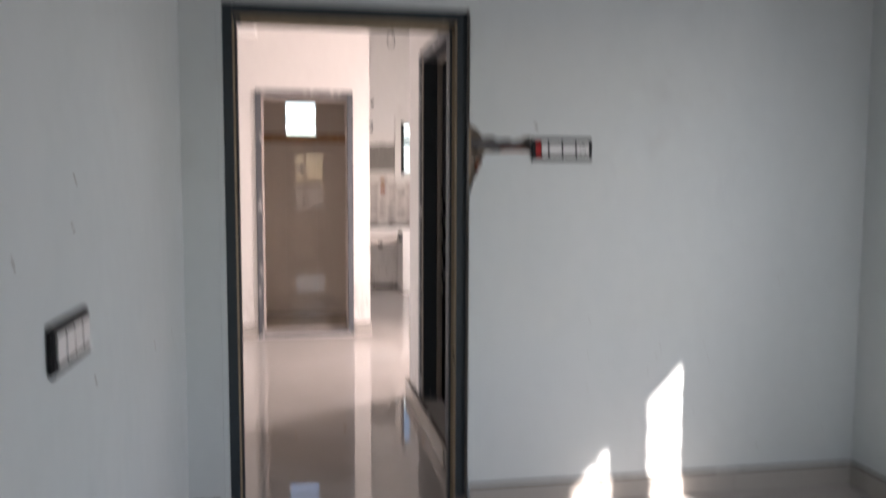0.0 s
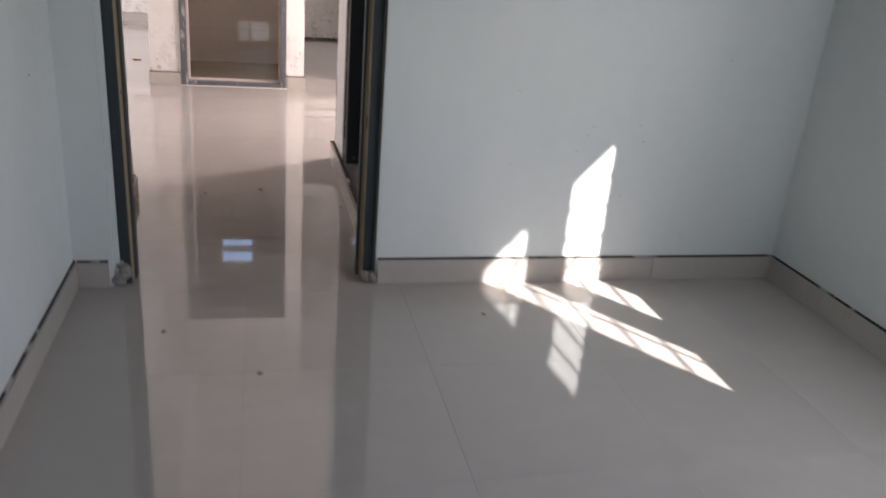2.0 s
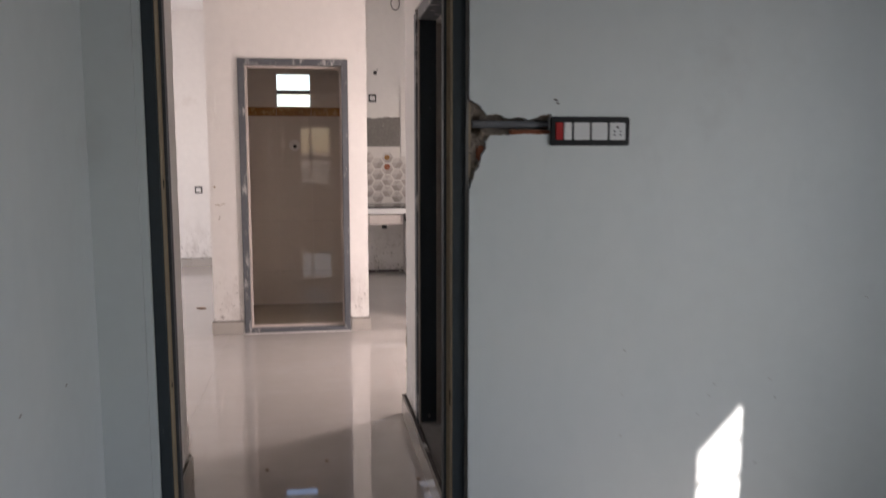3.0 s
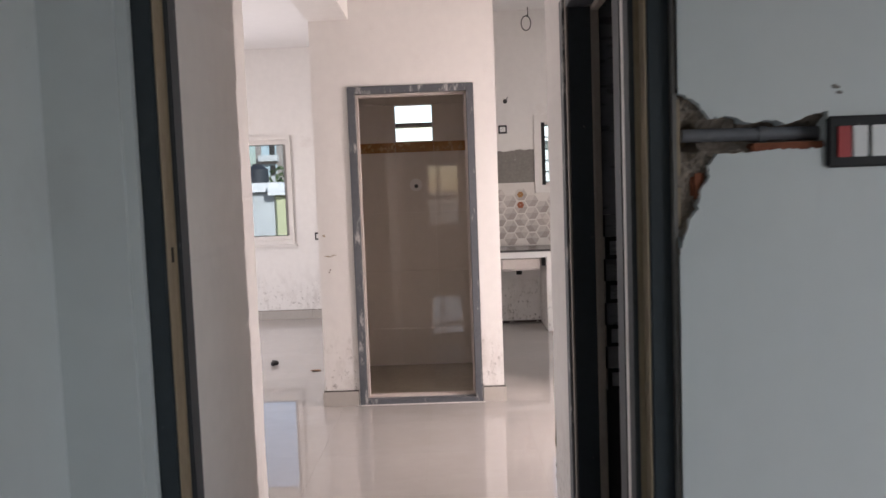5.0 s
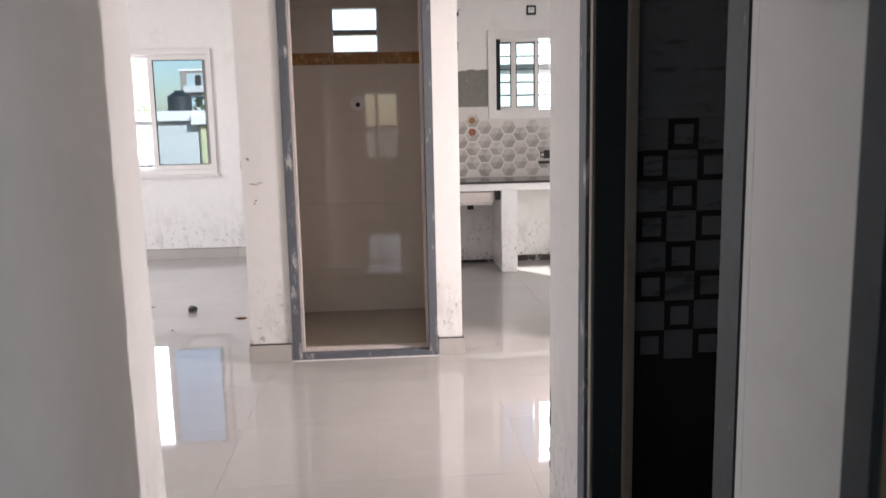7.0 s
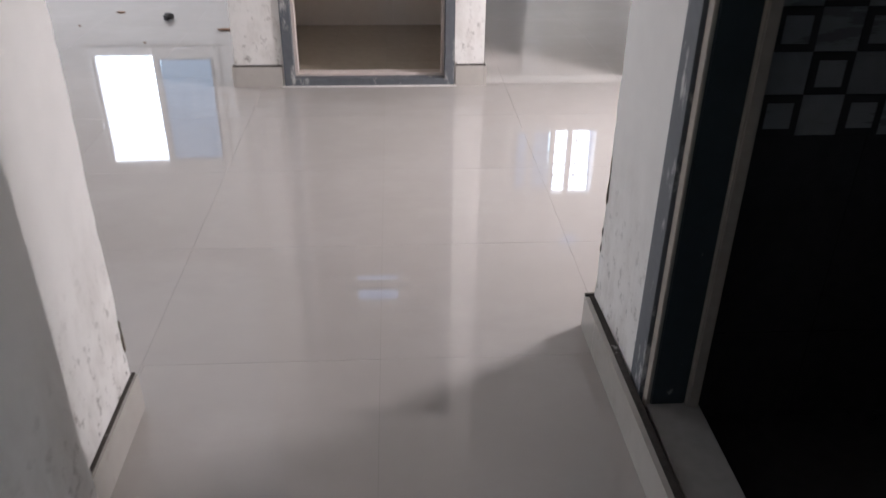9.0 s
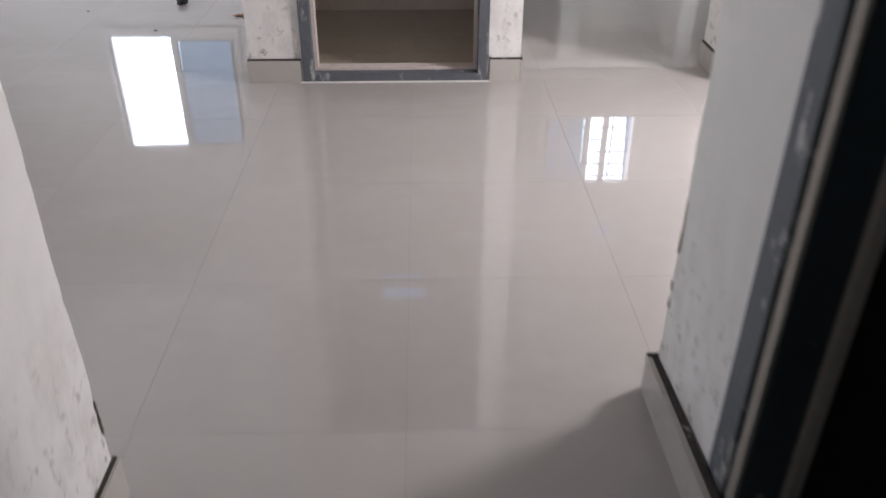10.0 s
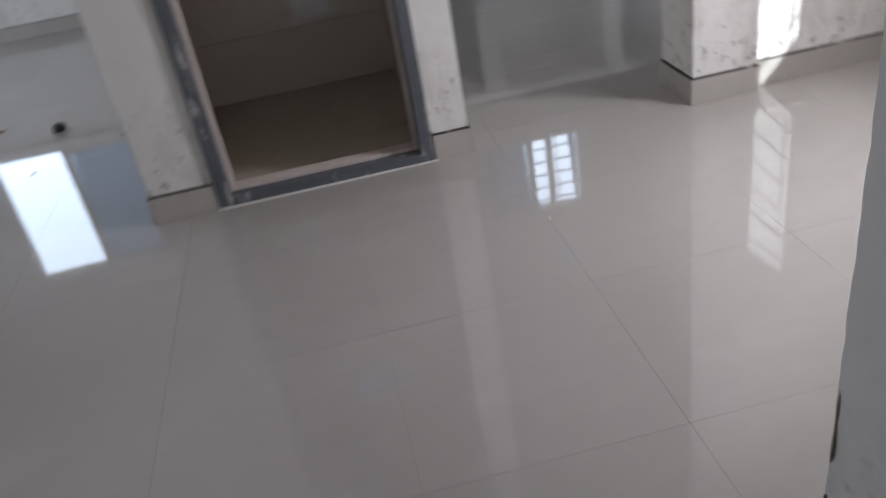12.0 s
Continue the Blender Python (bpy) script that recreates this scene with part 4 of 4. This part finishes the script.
def building(name, label, x0, x1, y0, y1, h, mat, storeys, z0=-6.0):
    root = empty(name, label, "building")
    part("wall", boxes((x0, x1, y0, y1, z0, h), bevel=0.05, segments=1), mat, root)
    part("roof", boxes((x0 - 0.15, x1 + 0.15, y0 - 0.15, y1 + 0.15, h, h + 0.25)), ceiling_white, root, "flat roof with parapet edge")
    n = max(2, int((x1 - x0) / 3))
    for s in range(storeys):
        for k in range(n):
            cx, cz = x0 + (x1 - x0) * (k + 0.5) / n, h - 1.7 - 3.1 * s
            w = part("window", boxes((cx - 0.55, cx + 0.55, y0 - 0.03, y0 + 0.02, cz - 0.6, cz + 0.6)), granite, root, "dark window")
            part("sill", boxes((cx - 0.65, cx + 0.65, y0 - 0.14, y0 - 0.03, cz - 0.7, cz - 0.62)), ceiling_white, w)
    return root


wash_blue = material("pale_blue_render", (0.40, 0.49, 0.52), 0.8, vary=0.08, scale=0.6)
wash_yellow = material("pale_yellow_render", (0.56, 0.55, 0.33), 0.8, vary=0.08, scale=0.6)
wash_white = material("white_render", (0.56, 0.56, 0.55), 0.8, vary=0.08, scale=0.6)
wash_brown = material("grey_brown_render", (0.30, 0.26, 0.235), 0.85, vary=0.08, scale=0.4)
tank_mat = material("black_tank_plastic", (0.02, 0.024, 0.03), 0.45, vary=0.1)
leaf_mat = material("tree_leaves", (0.06, 0.095, 0.03), 0.7, vary=0.4, scale=4)
bark = material("tree_bark", (0.12, 0.085, 0.06), 0.9, vary=0.3, scale=8)
earth = material("dry_earth", (0.22, 0.19, 0.15), 0.95, vary=0.25, scale=0.2)
tagged(part("ground", boxes((-3000, 3000, -3000, 3000, -6.2, -6.0)), earth), "dry earth ground outside", "ground", kind="structure")
# unseen ledge added outside the west opening
tagged(part("balcony_floor", boxes((-5.0, -3.4, 7.2, 10.2, -0.15, -0.03)), floor_tile), "tiled ledge added outside the unseen west opening", "floor", kind="structure")
building("house", "white neighbouring house with a flat roof", -9.5, -4.16, 24.0, 32.0, 1.55, wash_white, 2)
building("house", "pale yellow neighbouring house with a flat roof", -4.15, 0.5, 23.9, 31.0, 1.45, wash_yellow, 2)
block = building("apartment_block", "grey-brown apartment block with white balconies beyond the trees", -27.8, -23.7, 120.0, 130.0, 9.4, wash_brown, 0)
for k in range(4):
    z = 7.3 - 3.0 * k
    balcony = part("balcony", boxes((-27.2, -24.4, 118.9, 120.0, z - 0.9, z), bevel=0.03), wash_white, block, "white balcony front")
    part("recess", boxes((-26.9, -24.7, 119.93, 120.02, z, z + 1.7)), wash_blue, balcony, "pale recessed wall")
    part("window", boxes((-25.7, -24.9, 119.86, 119.93, z, z + 1.5)), granite, balcony, "dark window")
building("apartment_block", "pale blue apartment block with dark windows beyond the trees", -23.2, -17.5, 126.0, 136.0, 10.4, wash_blue, 4)
building("house", "pale blue neighbouring house close to the kitchen window", 1.2, 9.0, 13.0, 15.0, 2.05, wash_white, 2)
# not a known house: added unseen to keep sun off the south window
building("house", "tall pale block added out of view to shade the back window", 1.6, 6.0, -10.0, -6.0, 6.6, wash_white, 4)
tank = empty("water_tank", "black plastic rooftop water tank", "water tank")
part("body", cylinder((-4.85, 25.0, 1.8), (-4.85, 25.0, 2.2), 0.31, 28), tank_mat, tank)
part("shoulder", cylinder((-4.85, 25.0, 2.2), (-4.85, 25.0, 2.31), 0.31, 28, 0.15), tank_mat, tank)
part("lid", cylinder((-4.85, 25.0, 2.31), (-4.85, 25.0, 2.36), 0.13, 20), tank_mat, tank)


def tree(at, h, r, seed):
    rnd = random.Random(seed)
    root = empty("tree", "leafy green tree beyond the houses", "tree", group="trees outside")
    x, y, z = at
    part("trunk", join(cylinder((x, y, z), (x, y, z + h * 0.6), 0.22, 10, 0.12), *[cylinder((x, y, z + h * 0.5), (x + r * 0.5 * math.cos(a), y + r * 0.5 * math.sin(a), z + h * 0.8), 0.09, 6, 0.04) for a in (0.3, 1.9, 3.3, 4.8)]), bark, root)
    verts, faces = [], []
    for k in range(1500):
        u = Vector((rnd.gauss(0, 1), rnd.gauss(0, 1), rnd.gauss(0, 0.75)))
        u = u.normalized() * (rnd.random() ** 0.4) * r * (0.75 + 0.35 * noise.noise(u * 1.3))
        c = Vector((x, y, z + h * 0.78)) + u
        a, b = Vector((rnd.uniform(-1, 1), rnd.uniform(-1, 1), rnd.uniform(-1, 1))).normalized() * 0.16, Vector((rnd.uniform(-1, 1), rnd.uniform(-1, 1), rnd.uniform(-1, 1))).normalized() * 0.10
        i = len(verts)
        verts += [c - a, c + b, c + a, c - b]
        faces.append((i, i + 1, i + 2, i + 3))
    me = bpy.data.meshes.new("crown")
    me.from_pydata([tuple(v) for v in verts], [], faces)
    me.materials.append(leaf_mat)
    ob = new("crown", me)
    ob.parent = root
    return root


for k, (tx, ty) in enumerate([(-8.6, 36), (-6.4, 37), (-4.6, 35), (-2.9, 37), (-10.4, 35)]):
    tree((tx, ty, -6.0), 8.3 + 0.5 * (k % 3), 2.2, 40 + k)

# ---- floor tiles ----
floor = empty("floor", "glossy cream vitrified floor tiles with thin joints", "floor", kind="structure")
bed_boxes = [(-0.24, 3.08, -1.15, 3.58, -0.1, -0.0016), (-0.24, 1.199, 3.58, 4.965, -0.1, -0.0016), (-3.55, 1.199, 4.965, 5.25, -0.1, -0.0017),
             (-3.55, 3.1, 5.25, 7.375, -0.1, -0.0016), (-3.55, -0.235, 7.375, 11.30, -0.1, -0.0016), (0.985, 3.1, 7.375, 10.51, -0.1, -0.0016), (-0.11, 0.86, 7.375, 8.6, -0.1, -0.0016)]
part("joint_bed", boxes(*bed_boxes), grout, floor, "grey joint bed")
FULL = {}


def floor_tiles(x0, x1, y0, y1, ox, oy, mat, size=0.6, wide=0.0):
    gap = 0.00035
    w = wide or size
    i0, i1 = math.floor((x0 - ox) / w + 1e-6), math.ceil((x1 - ox) / w - 1e-6)
    j0, j1 = math.floor((y0 - oy) / size), math.ceil((y1 - oy) / size)
    for i in range(i0, i1):
        for j in range(j0, j1):
            a0, a1 = max(x0, ox + i * w), min(x1, ox + (i + 1) * w)
            b0, b1 = max(y0, oy + j * size), min(y1, oy + (j + 1) * size)
            if a1 - a0 < 0.004 or b1 - b0 < 0.004:
                continue
            key = (round(a1 - a0, 4), round(b1 - b0, 4), mat.name)
            if key not in FULL:
                me = bpy.data.meshes.new("tile")
                bm = boxes((gap, a1 - a0 - gap, gap, b1 - b0 - gap, -0.006, 0.0))
                bmesh.ops.recalc_face_normals(bm, faces=bm.faces[:])
                bm.to_mesh(me)
                bm.free()
                me.materials.append(mat)
                FULL[key] = me
            ob = new("tile", FULL[key])
            ob.parent = floor
            ob.location = (a0, b0, 0)


floor_tiles(XL, 0.570, YB, 3.42, XL, 0.360, floor_tile, wide=0.66)
floor_tiles(0.570, XR, YB, 3.42, 0.570, 0.360, floor_tile)
floor_tiles(-0.1, 1.09, 3.42, 5.132, 0.494, 0.332, floor_tile)
floor_tiles(-3.4, HX, 5.132, 7.375, 0.494, 0.332, floor_tile)
floor_tiles(-3.4, -0.1, 4.965, 5.132, 0.494, 0.332, floor_tile)
floor_tiles(-3.4, -0.235, 7.375, 11.30, 0.494, 0.332, floor_tile)
floor_tiles(0.985, HX, 7.375, 10.51, 0.494, 0.332, floor_tile)
floor_tiles(-0.11, 0.86, 7.48, 8.602, 0.2, 7.48, toilet_floor_tile, 0.3)
